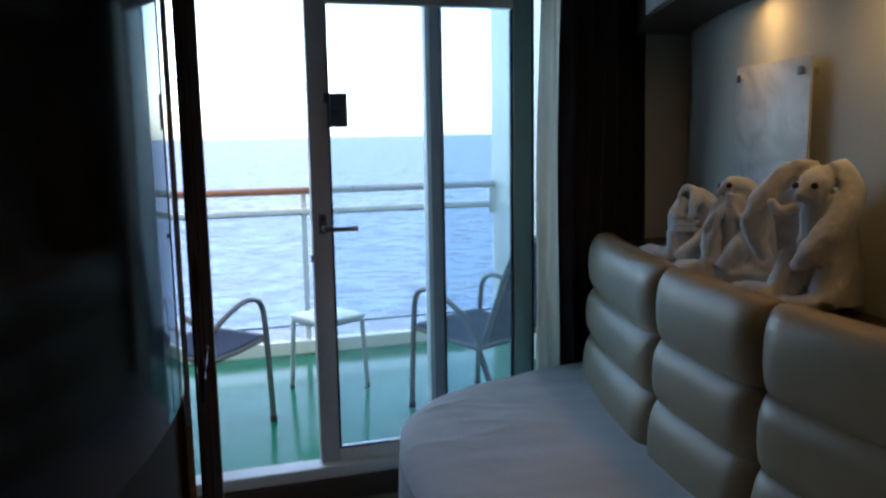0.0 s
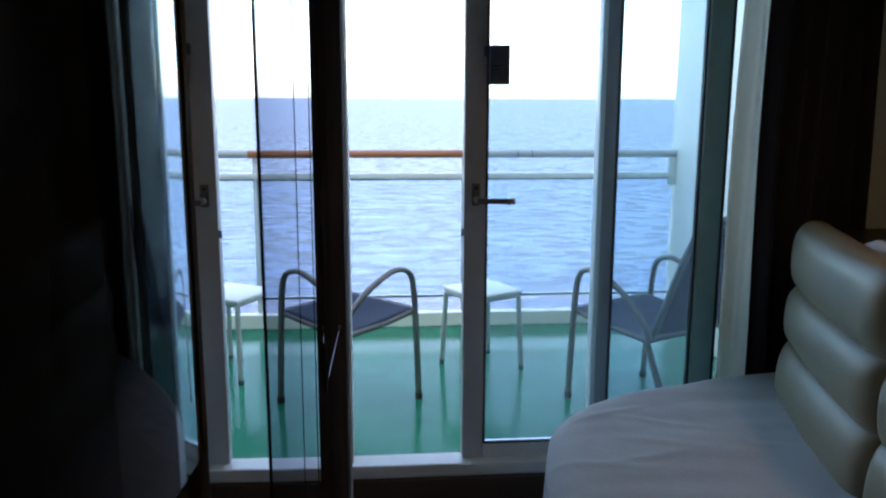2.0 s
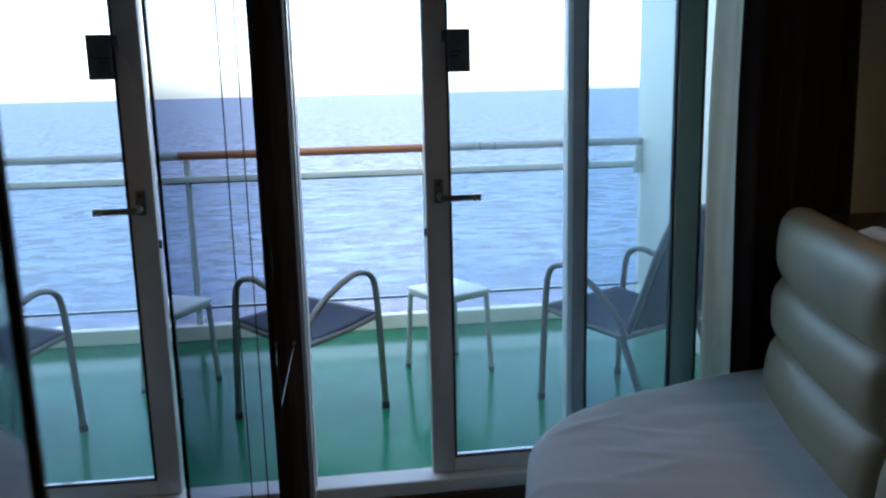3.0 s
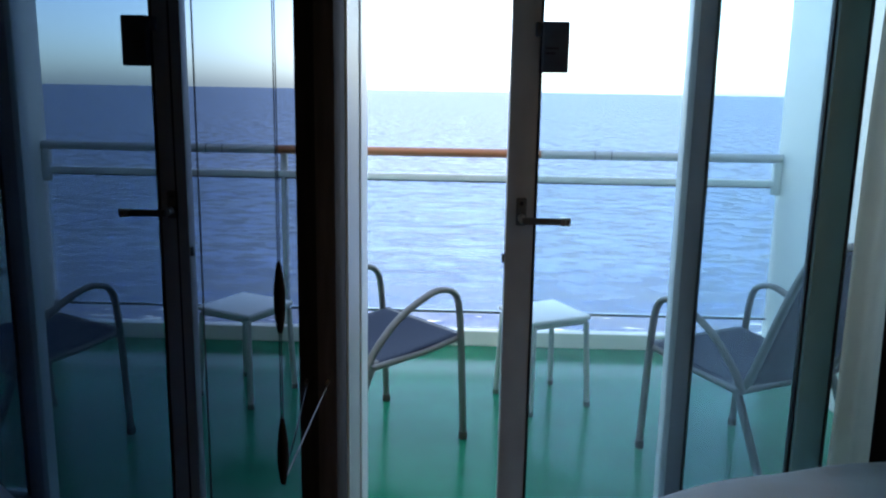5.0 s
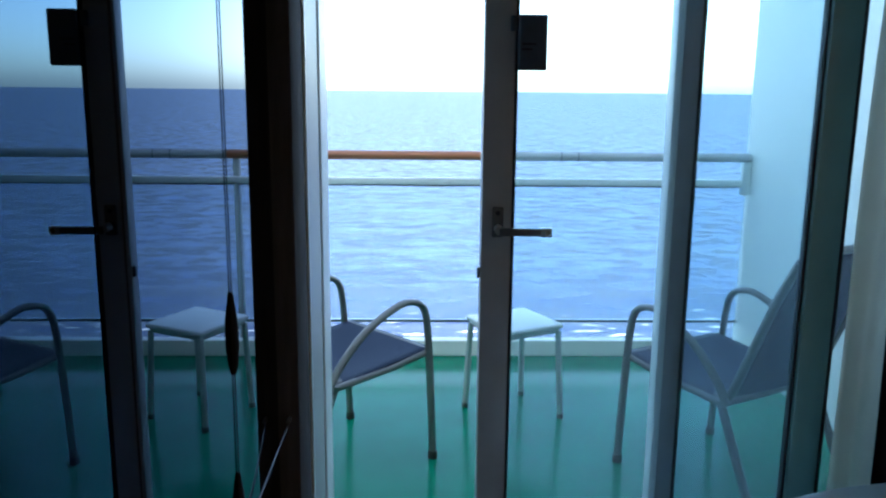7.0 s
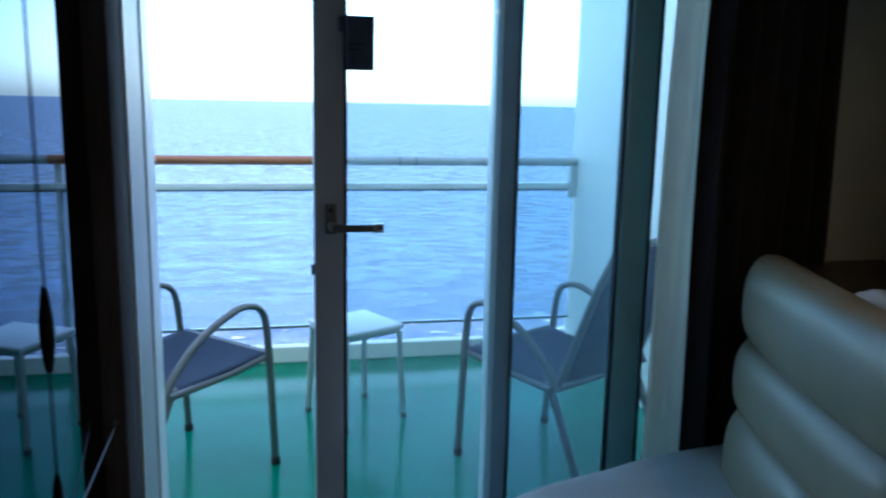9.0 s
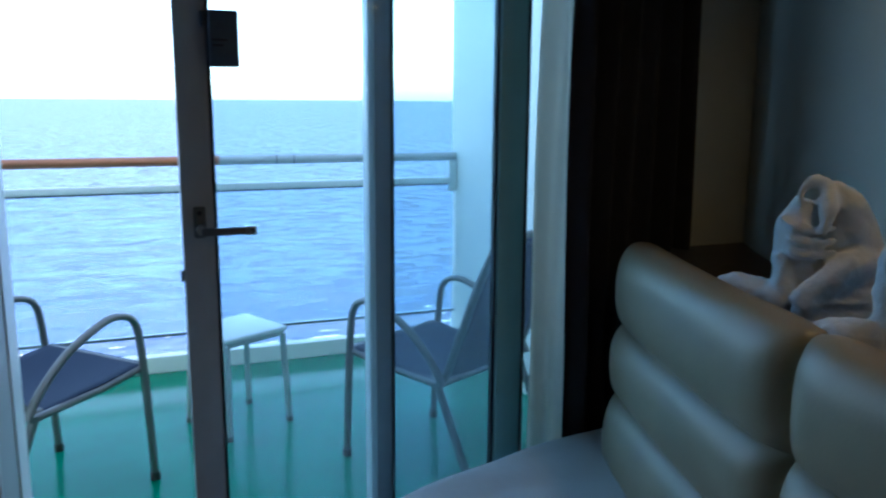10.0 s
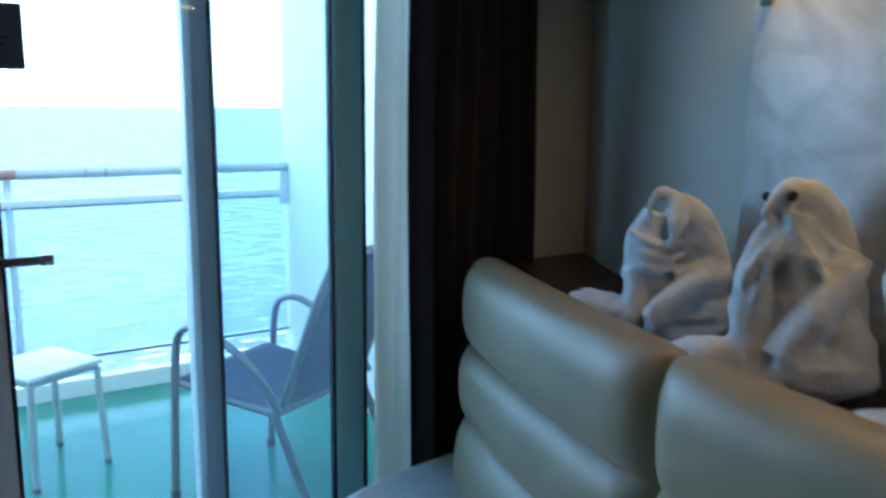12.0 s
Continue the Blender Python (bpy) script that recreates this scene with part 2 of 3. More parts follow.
M_lamp.node_tree.nodes["Principled BSDF"].inputs["Emission Color"].default_value = (1.0, 0.62, 0.28, 1)
M_lamp.node_tree.nodes["Principled BSDF"].inputs["Emission Strength"].default_value = 6.0


# ---- mesh helpers ----
def part(name, bm, material, parent=None, label="", smooth=True):
    me = bpy.data.meshes.new(name)
    bmesh.ops.recalc_face_normals(bm, faces=bm.faces[:])
    bm.to_mesh(me)
    bm.free()
    me.materials.append(material)
    if smooth:
        me.shade_smooth()
        me.set_sharp_from_angle(angle=radians(38))
    ob = new(name, me)
    if parent:
        ob.parent = parent
    if label:
        ob["label"] = label
    return ob


def thing(name, label, category, group="", at=None, kind=""):
    ob = new(name)
    if at is not None:
        ob.matrix_world = at
    return tagged(ob, label, category, group, kind)


def box(x0, x1, y0, y1, z0, z1, bevel=0.0, seg=2, bm=None):
    bm = bm or bmesh.new()
    r = bmesh.ops.create_cube(bm, size=1, matrix=Matrix.LocRotScale(((x0 + x1) / 2, (y0 + y1) / 2, (z0 + z1) / 2), None, (x1 - x0, y1 - y0, z1 - z0)))
    if bevel:
        es = list({e for v in r["verts"] for e in v.link_edges})
        bmesh.ops.bevel(bm, geom=es, offset=bevel, segments=seg, affect="EDGES", profile=0.5)
    return bm


def cyl(p, q, r, seg=16, r2=None, bm=None):
    bm = bm or bmesh.new()
    p, q = Vector(p), Vector(q)
    m = Matrix.Translation((p + q) / 2) @ (q - p).to_track_quat("Z", "Y").to_matrix().to_4x4()
    bmesh.ops.create_cone(bm, cap_ends=True, segments=seg, radius1=r, radius2=r if r2 is None else r2, depth=(q - p).length, matrix=m)
    return bm


def smooth_path(pts, n=6):
    """Catmull-Rom through the points."""
    pts = [Vector(p) for p in pts]
    out = []
    for i in range(len(pts) - 1):
        a, b, c, d = pts[max(i - 1, 0)], pts[i], pts[i + 1], pts[min(i + 2, len(pts) - 1)]
        for k in range(n):
            t = k / n
            out.append(0.5 * ((2 * b) + (c - a) * t + (2 * a - 5 * b + 4 * c - d) * t * t + (3 * b - a - 3 * c + d) * t ** 3))
    return out + [pts[-1]]


def sweep(pts, radii, seg=12, flat=1.0, bm=None):
    """A tube along points; radii one number or one per point; flat squeezes it across."""
    bm = bm or bmesh.new()
    pts = [Vector(p) for p in pts]
    if not isinstance(radii, (list, tuple)):
        radii = [radii] * len(pts)
    up = Vector((0, 0, 1))
    rings, ref = [], None
    for i, p in enumerate(pts):
        d = (pts[min(i + 1, len(pts) - 1)] - pts[max(i - 1, 0)]).normalized()
        if ref is None:
            ref = d.cross(up if abs(d.z) < 0.9 else Vector((1, 0, 0))).normalized()
        ref = (ref - d * ref.dot(d)).normalized()
        b = d.cross(ref)
        rings.append([bm.verts.new(p + radii[i] * (ref * math.cos(a) * flat + b * math.sin(a))) for a in [2 * math.pi * k / seg for k in range(seg)]])
    for r, s in zip(rings, rings[1:]):
        for k in range(seg):
            bm.faces.new((r[k], r[(k + 1) % seg], s[(k + 1) % seg], s[k]))
    bm.faces.new(rings[0][::-1])
    bm.faces.new(rings[-1])
    return bm


def grid(f, nu, nv, bm=None, close_u=False):
    """A sheet of nu x nv cells from f(u, v)."""
    bm = bm or bmesh.new()
    vs = [[bm.verts.new(f(i / nu, j / nv)) for j in range(nv + 1)] for i in range(nu if close_u else nu + 1)]
    for i in range(nu):
        for j in range(nv):
            a, b = vs[i], vs[(i + 1) % len(vs)]
            bm.faces.new((a[j], b[j], b[j + 1], a[j + 1]))
    return bm


def setting(name, bm, material, label="", smooth=False):
    return tagged(part(name, bm, material, smooth=smooth), label, "", "", "structure")


FLOOR = 0.04
CEIL = 2.2


def head_x(y):
    return 0.69 + 0.125 * (y + 1.75) ** 2


def wall_x(y):
    return 1.05 + 0.174 * (y + 1.75) ** 2


def mirror_x(y):
    return -0.468 + 0.012 * min(0.0, y + 1.62)


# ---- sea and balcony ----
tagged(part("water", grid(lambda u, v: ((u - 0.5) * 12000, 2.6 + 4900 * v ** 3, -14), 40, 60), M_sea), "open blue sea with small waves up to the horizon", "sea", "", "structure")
setting("deck", box(-2.7, 1.7, 0.0405, 2.42, -0.12, 0.0), M_deck, "glossy green painted balcony deck")
setting("deck_edge_kerb", box(-2.7, 1.56, 2.29, 2.36, 0.0, 0.09, 0.006), M_white, "low white painted kerb along the deck edge")
setting("balcony_ceiling", box(-2.7, 1.7, 0.12, 0.42, 2.45, 2.6), M_white, "white painted balcony ceiling")
setting("divider_wall", box(1.575, 1.64, 0.12, 2.38, 0.0, 2.45, 0.01), M_white, "white painted balcony divider panel")
setting("divider_wall", box(-2.7, -2.64, 0.12, 2.38, 0.0, 2.45, 0.01), M_white, "white painted balcony divider panel")
setting("ship_hull", box(-8, 8, 0.13, 2.36, -15, -0.13), M_white, "white ship side below the balcony")
setting("upper_decks", box(-8, 8, -9, 0.38, 2.62, 9), M_white, "white ship superstructure above the balcony")

rail = thing("balcony_railing", "white balcony railing with teak handrail and glass panels", "railing")
part("handrail", sweep([(-2.64, 2.315, 1.1), (-1.4, 2.315, 1.1), (-0.3, 2.315, 1.1), (0.262, 2.315, 1.1)], 0.0245, 16, 1.25), M_teak, rail, "varnished brown teak handrail")
# same teak rail, greyed by colour where the door glass veils it
part("handrail", sweep([(0.264, 2.315, 1.1), (0.7, 2.315, 1.1), (1.1, 2.315, 1.1), (1.57, 2.315, 1.1)], 0.0245, 16, 1.25), M_grey_rail, rail, "teak handrail length with joint sleeve, coloured grey for the veil of the door glass")
for x in (0.555, 0.645):
    part("rail_joint", sweep([(x - 0.003, 2.315, 1.1), (x + 0.003, 2.315, 1.1)], 0.0268, 16, 1.25), M_lever, rail, "narrow grey joint in the handrail")
part("mid_rail", box(-2.64, 1.57, 2.298, 2.337, 0.946, 0.982, 0.006), M_white_rail, rail)
part("lower_rail", box(-2.64, 1.57, 2.304, 2.328, 0.190, 0.205, 0.003), M_lever, rail, "thin dark grey lower rail")
for x in (-2.265, -1.02, 0.225):
    part("post", box(x - 0.018, x + 0.018, 2.335, 2.365, 0.09, 1.08, 0.004), M_white_rail, rail)
    part("rail_bracket", cyl((x, 2.345, 1.07), (x, 2.32, 1.092), 0.010, 10), M_white_rail, rail)
for x0, x1 in ((-2.63, -2.275), (-2.255, -1.03), (-1.01, 0.215), (0.235, 1.56)):
    part("glass_panel", box(x0, x1, 2.312, 2.322, 0.2055, 0.938), M_railglass, rail, smooth=False)
    part("panel_seal", box(x0, x1, 2.306, 2.328, 0.9385, 0.9455), M_seal, rail, "black rubber seal")
part("wall_bracket", box(1.53, 1.575, 2.295, 2.335, 0.90, 1.075, 0.008), M_white_rail, rail)


def chair(label, at):
    """Stacking armchair; y is its front, the front feet at y = 0."""
    c = thing("patio_chair", label, "chair", "balcony chairs", at)
    h = 0.268
    for s in (-1, 1):
        x = s * h
        arm = smooth_path([(x, 0.0, 0.005), (x, -0.012, 0.25), (x, -0.03, 0.52), (x, -0.055, 0.628), (x, -0.12, 0.662), (x, -0.20, 0.652), (x, -0.34, 0.585), (x, -0.45, 0.485), (x, -0.50, 0.41)], 5)
        leg = part("arm_and_front_leg", sweep(arm, 0.0165, 12, 0.8), M_frame_ch, c)
        part("foot_cap", cyl((x, 0.0, 0.0), (x, 0.0, 0.03), 0.018), M_foot, leg)
        w = x * 0.86
        back = smooth_path([(w, -0.42, 0.41), (w, -0.475, 0.425), (w, -0.53, 0.55), (w, -0.62, 0.78), (w * 0.97, -0.69, 0.93)], 5)
        part("back_post", sweep(back, 0.0145, 12), M_frame_ch, c)
        rear = part("rear_leg", sweep([(x * 0.94, -0.46, 0.41), (x * 0.94, -0.55, 0.21), (x * 0.94, -0.645, 0.005)], 0.0155, 12), M_frame_ch, c)
        part("foot_cap", cyl((x * 0.94, -0.645, 0.0), (x * 0.94, -0.635, 0.03), 0.018), M_foot, rear)
        part("seat_rail", sweep([(x * 0.955, -0.01, 0.445), (x * 0.955, -0.2, 0.42), (x * 0.955, -0.47, 0.405)], 0.0125, 10), M_frame_ch, c)
        part("bolt", cyl((x * 0.9, -0.022, 0.425), (x * 1.05, -0.022, 0.425), 0.009, 10), M_steel, c)
    part("front_rail", sweep([(-h * 0.955, -0.015, 0.445), (0, -0.01, 0.445), (h * 0.955, -0.015, 0.445)], 0.0125, 10), M_frame_ch, c)
    part("rear_rail", sweep([(-h, -0.47, 0.405), (0, -0.47, 0.40), (h, -0.47, 0.405)], 0.0125, 10), M_frame_ch, c)
    part("top_rail", sweep(smooth_path([(-h * 0.834, -0.69, 0.93), (-h * 0.55, -0.705, 0.955), (h * 0.55, -0.705, 0.955), (h * 0.834, -0.69, 0.93)], 5), 0.0145, 10), M_frame_ch, c)

    def seat(u, v, d):
        return ((u - 0.5) * 2 * h * 0.95, 0.0 - 0.47 * v, 0.455 - 0.045 * v - 0.02 * math.sin(math.pi * u) * math.sin(math.pi * v) + d)

    def rest(u, v, d):
        p = smooth_path([(0, -0.475, 0.425), (0, -0.53, 0.55), (0, -0.62, 0.78), (0, -0.70, 0.945)], 8)
        q = p[min(int(v * (len(p) - 1)), len(p) - 1)]
        return ((u - 0.5) * 2 * h * 0.83, q.y - 0.02 * math.sin(math.pi * u) + d, q.z)
    for nm, f in (("seat", seat), ("backrest", rest)):
        bm = grid(lambda u, v: f(u, v, 0), 12, 16)
        ob = part(nm, bm, M_mesh, c, "navy blue woven mesh")
        sol = ob.modifiers.new("thickness", "SOLIDIFY")
        sol.thickness, sol.offset = 0.006, 0
    return c


def facing(x, y, degrees):
    return pose(x, y, 0, 0, 0, degrees)


chair("silver-framed patio chair with navy mesh seat on green deck", facing(-0.316, 1.242, -47.6))
chair("silver-framed patio chair with navy mesh back near the divider", facing(0.829, 1.135, 29.5))

table = thing("side_table", "small square white-topped side table on green deck", "table", "", pose(0.232, 1.505, 0, 0, 0, 27.3))
part("tabletop", box(-0.157, 0.157, -0.157, 0.157, 0.418, 0.440, 0.009, 3), M_tabtop, table, "white resin top")
part("apron", box(-0.145, 0.145, -0.145, 0.145, 0.396, 0.418, 0.004), M_tableg, table)
for sx in (-1, 1):
    for sy in (-1, 1):
        leg = part("leg", sweep([(sx * 0.140, sy * 0.140, 0.406), (sx * 0.148, sy * 0.148, 0.2), (sx * 0.156, sy * 0.156, 0.0)], 0.0135, 12), M_tableg, table)
        part("foot_cap", cyl((sx * 0.156, sy * 0.156, 0.0), (sx * 0.1555, sy * 0.1555, 0.022), 0.0145), M_frame_ch, leg)

# ---- cabin shell ----
setting("floor", box(-1.6, 2.0, -5.2, -0.046, -0.1, FLOOR), M_carpet, "olive brown cabin carpet")
setting("ceiling", box(-1.6, 2.0, -5.2, 0.12, CEIL, CEIL + 0.1), M_ceil, "cream cabin ceiling")
setting("wall_back", box(-1.6, 2.0, -5.3, -5.2, -0.1, CEIL + 0.1), M_brownwall)
setting("wall_left", box(-1.7, -1.6, -5.3, 0.12, -0.1, CEIL + 0.1), M_brownwall)
setting("wall_right", box(2.0, 2.1, -5.3, 0.12, -0.1, CEIL + 0.1), M_brownwall)
setting("wall_door_left", box(-1.6, -0.45, -0.04, 0.12, -0.1, CEIL), M_brownwall, "cabin wall beside the balcony door")
setting("wall_door_right", box(1.30, 2.0, -0.06, 0.12, -0.1, CEIL), M_brownwall, "brown cabin wall beside the curtain")
setting("wall_door_header", box(-0.45, 1.30, -0.04, 0.12, 2.10, CEIL), M_brownwall)
setting("door_sill", box(-0.45, 0.437, -0.055, 0.042, 0.13, 0.178, 0.006), M_alu_white, "white metal door sill")
setting("door_sill", box(0.438, 1.30, -0.055, 0.105, 0.13, 0.178, 0.006), M_alu_white, "white metal window sill")
setting("door_sill_riser", box(-0.45, 1.30, -0.045, 0.040, -0.1, 0.1295), M_alu_white)
setting("baseboard", box(-0.47, 1.30, -0.066, -0.046, 0.0, 0.129, 0.004), M_base, "dark brown baseboard under the door sill")


def curve_wall(f, y0, y1, z0, z1, thick, n=36):
    bm = bmesh.new()
    rows = []
    for i in range(n + 1):
        y = y0 + (y1 - y0) * i / n
        x = f(y)
        rows.append([bm.verts.new(p) for p in ((x, y, z0), (x, y, z1), (x + thick, y, z1), (x + thick, y, z0))])
    for a, b in zip(rows, rows[1:]):
        for k in range(4):
            bm.faces.new((a[k], a[(k + 1) % 4], b[(k + 1) % 4], b[k]))
    bm.faces.new(rows[0])
    bm.faces.new(rows[-1][::-1])
    return bm


setting("wall_curved", curve_wall(wall_x, -3.6, -0.06, FLOOR, CEIL, 0.12), M_wall, "curved cabin wall in warm grey covering", True)
setting("wall_return", box(1.262, 1.60, -0.158, -0.061, FLOOR, CEIL), M_wall, "narrow grey wall return beside the curtain")
setting("wall_end", box(1.65, 2.0, -3.72, -3.60, FLOOR, CEIL), M_wall)
setting("soffit", curve_wall(lambda y: wall_x(y) - 0.245, -3.6, -0.06, 1.835, CEIL, 0.240), M_soffit, "dark brown curved soffit above the wall", True)

setting("outer_wall", box(-2.64, -0.45, 0.121, 0.14, 0.0, 2.45), M_white, "white painted outer cabin wall")
setting("outer_wall", box(1.30, 1.575, 0.121, 0.14, 0.0, 2.45), M_white)
setting("outer_wall", box(-0.45, 1.30, 0.121, 0.14, 2.08, 2.45), M_white)

# ---- sliding balcony door ----
setting("door_frame_jamb", box(-0.45, -0.425, -0.03, 0.11, 0.178, 2.10, 0.003), M_alu_white, "white door frame jamb")
setting("door_frame_jamb", box(1.275, 1.30, -0.03, 0.11, 0.178, 2.10, 0.003), M_alu_white)
setting("door_frame_head", box(-0.425, 1.275, -0.03, 0.11, 2.06, 2.10, 0.003), M_alu_white)

leaf = tagged(thing("sliding_door", "grey aluminium glazed sliding balcony door standing half open", "door"), kind="structure")
part("stile", box(-0.040, 0.034, -0.012, 0.036, 0.180, 2.055, 0.004), M_alu, leaf)
part("stile_seal", box(0.0342, 0.0415, -0.014, 0.004, 0.232, 1.942, 0.001), M_seal, leaf, "black rubber seal")
part("stile", box(0.783, 0.860, -0.012, 0.036, 0.180, 2.055, 0.004), M_teal, leaf, "teal-grey stile")
part("stile_seal", box(0.777, 0.783, 0.0, 0.026, 0.232, 1.942, 0.001), M_seal, leaf, "black rubber seal")
part("stile_seal", box(0.860, 0.872, -0.006, 0.03, 0.180, 2.05, 0.001), M_seal, leaf, "black rubber seal")
part("bottom_rail", box(0.0345, 0.7825, -0.010, 0.034, 0.180, 0.228, 0.004), M_alu_white, leaf)
part("glazing_bead", box(0.041, 0.775, -0.008, 0.008, 0.228, 0.2335, 0.001), M_seal, leaf)
part("top_rail", box(0.0345, 0.7825, -0.010, 0.034, 1.943, 2.055, 0.004), M_alu_white, leaf)
part("edge_latch", box(-0.048, -0.0405, -0.010, 0.004, 0.985, 1.012, 0.002), M_black, leaf, "small black edge latch")
part("glass_pane", box(0.0415, 0.777, 0.010, 0.016, 0.2336, 1.9425), M_glass, leaf, smooth=False)
lever = part("lever_handle", box(0.0, 0.124, -0.070, -0.058, 1.101, 1.120, 0.004, 3), M_lever, leaf, "grey metal lever handle")
part("handle_neck", cyl((0.0, -0.012, 1.114), (0.0, -0.066, 1.114), 0.0105), M_steel, lever, "chrome neck")
part("handle_grip_end", box(0.098, 0.126, -0.0715, -0.0565, 1.0995, 1.1215, 0.004, 3), M_steel, lever)
rose = part("handle_rose", box(-0.014, 0.014, -0.018, -0.0125, 1.09, 1.165, 0.005, 3), M_lever, leaf, "dark metal handle plate")
part("keyhole", cyl((0.0, -0.0195, 1.15), (0.0, -0.0175, 1.15), 0.006), M_black, rose)
lock = part("lock_box", box(0.0375, 0.105, -0.040, -0.0125, 1.490, 1.617, 0.005, 3), M_plate, leaf, "dark slate lock box")
part("mounting_tab", box(0.020, 0.037, -0.030, -0.0125, 1.580, 1.615, 0.002), M_plate, lock)
part("notice_bar", box(0.045, 0.078, -0.0415, -0.0402, 1.548, 1.552), M_black, lock)
part("notice_bar", box(0.045, 0.070, -0.0415, -0.0402, 1.536, 1.540), M_black, lock)

fixed = tagged(thing("window_1", "fixed full-height glass pane in grey aluminium frame", "window"), kind="structure")
part("stile", box(0.4515, 0.495, 0.046, 0.096, 0.180, 2.055, 0.004), M_alu_dark, fixed)
# stile's left side in white: skylight on that face put into its colour
part("lit_stile_side", box(0.432, 0.4510, 0.042, 0.096, 0.180, 2.055, 0.003), M_alu_white, fixed, "side of the stile, coloured pale for the skylight on it")
part("stile_seal", box(0.4952, 0.5035, 0.044, 0.060, 0.229, 2.0, 0.001), M_seal, fixed, "black rubber seal")
part("bottom_rail", box(0.5037, 1.270, 0.050, 0.094, 0.180, 0.228, 0.004), M_alu_white, fixed)
part("top_rail", box(0.4955, 1.270, 0.050, 0.094, 2.0, 2.055, 0.004), M_alu, fixed)
part("glass_pane", box(0.4955, 1.270, 0.068, 0.074, 0.2285, 1.9995), M_glass, fixed, smooth=False)

# ---- mirror wall with its dark post, and the lacquered cabinet ----
setting("mirror_partition", curve_wall(lambda y: mirror_x(y) - 0.1, -2.105, -0.456, FLOOR, CEIL, 0.0915, 8), M_ledge, "dark partition behind the mirror")
mir = thing("wall_mirror", "tall frameless mirror on the dark partition", "mirror")
part("mirror_glass", curve_wall(lambda y: mirror_x(y) - 0.0075, -2.105, -1.7905, 0.10, CEIL - 0.02, 0.0075, 1), M_mirror, mir, smooth=False)
part("mirror_glass", curve_wall(lambda y: -0.4755, -1.79, -0.4555, 0.10, CEIL - 0.02, 0.0075, 1), M_smoked, mir, "smoke-tinted mirror pane", smooth=False)
setting("dark_post", box(-0.560, -0.426, -0.455, -0.302, FLOOR, CEIL, 0.004), M_post, "dark wood post at the mirror's end", True)
setting("reveal_bead", box(-0.560, -0.421, -0.3015, -0.284, FLOOR, CEIL, 0.003), M_alu_white, "thin white bead along the reveal")
setting("reveal_panel", box(-0.560, -0.429, -0.2835, -0.041, FLOOR, CEIL), M_alu_grey, "pale grey metal reveal beside the door")

cab = thing("tall_cabinet", "black lacquered tall cabinet with a bowed front", "cabinet")


def bow(u):
    """Plan of the bowed front, from the mirror's end back past the walker."""
    s = 1.59 * u
    return -0.478 - (0.03 * s + 0.5 * s * s if s < 0.26 else 0.0416 + 0.29 * (s - 0.26)), -2.11 - s


def bowed(z0, z1, inset, n=28, u0=0.0, u1=1.0, back=-1.1):
    bm = bmesh.new()
    rows = []
    for i in range(n + 1):
        x, y = bow(u0 + (u1 - u0) * i / n)
        rows.append([bm.verts.new(p) for p in ((x - inset, y, z0), (x - inset, y, z1), (back, y, z1), (back, y, z0))])
    for a, b in zip(rows, rows[1:]):
        for k in range(4):
            bm.faces.new((a[k], a[(k + 1) % 4], b[(k + 1) % 4], b[k]))
    bm.faces.new(rows[0])
    bm.faces.new(rows[-1][::-1])
    return bm


part("end_strip", bowed(1.18, CEIL - 0.005, 0.0, 24, 0.0, 0.034, -0.56), M_polish, cab, "mirror-polished dark end strip")
part("corner_strip", bowed(1.18, CEIL - 0.005, 0.0, 24, 0.0342, 0.09, -0.56), M_black_glass, cab, "black glass corner strip")
part("front_panel", bowed(1.18, CEIL - 0.005, 0.0, 40, 0.0902, 1.0), M_gloss, cab, "glossy black lacquer front")
part("base_body", bowed(FLOOR, 1.176, 0.012), M_pit, cab, "matt black base")

for nm, x, y, z1, tz in (("blind_cord", -0.4662, -0.806, CEIL, (1.085, 0.80)), ("blind_cord", -0.455, -1.245, CEIL, (0.55,))):
    c = thing(nm, "thin black blind cord hanging beside the mirror", "cord", "blind cords")
    part("cord", cyl((x, y, tz[-1]), (x, y, z1), 0.0010, 8), M_cord, c)
    for k, z in enumerate(tz):
        part("tassel", sweep([(x, y, z + 0.065), (x, y, z + 0.045), (x, y, z + 0.015), (x, y, z - 0.02), (x, y, z - 0.05), (x, y, z - 0.062)], [0.002, 0.005, 0.0085, 0.0085, 0.005, 0.002], 10), M_cord, c, "black tapered tassel")

c = thing("cord_tie", "thin cord looped from the post to the hanging blind cord", "cord")
part("cord", sweep(smooth_path([(-0.445, -0.458, 0.80), (-0.455, -0.60, 0.775), (-0.4662, -0.806, 0.745)], 6), 0.0016, 8), M_lever, c)
part("hook", cyl((-0.445, -0.475, 0.805), (-0.445, -0.4545, 0.805), 0.004, 10), M_steel, c)

# ---- curtains ----


def curtain(name, label, x0, x1, y, folds, depth, z0, z1, material, sway=0.0):
    c = thing(name, label, "curtain")

    def f(u, v):
        z = z0 + (z1 - z0) * v
        x = x0 + (x1 - x0) * u + sway * (1 - v) * (1 - u)
        w = math.sin(u * folds * 2 * math.pi + 0.5 * math.sin(3 * v)) + 0.4 * math.sin(u * folds * 4.7 + 1.3 + v)
        return (x + 0.006 * math.sin(v * 7 + u * 5), y + depth * w * (0.8 + 0.2 * math.sin(v * 4)), z)
    part("cloth", grid(f, 90, 30), material, c)
    part("heading_tape", box(min(x0, x1), max(x0, x1), y - 0.02, y + 0.02, z1, z1 + 0.03, 0.004), material, c)
    return c


curtain("lining_curtain", "cream curtain lining gathered at the window edge", 0.842, 0.935, -0.15, 1.6, 0.010, 0.15, 2.1, M_sheer, -0.035)
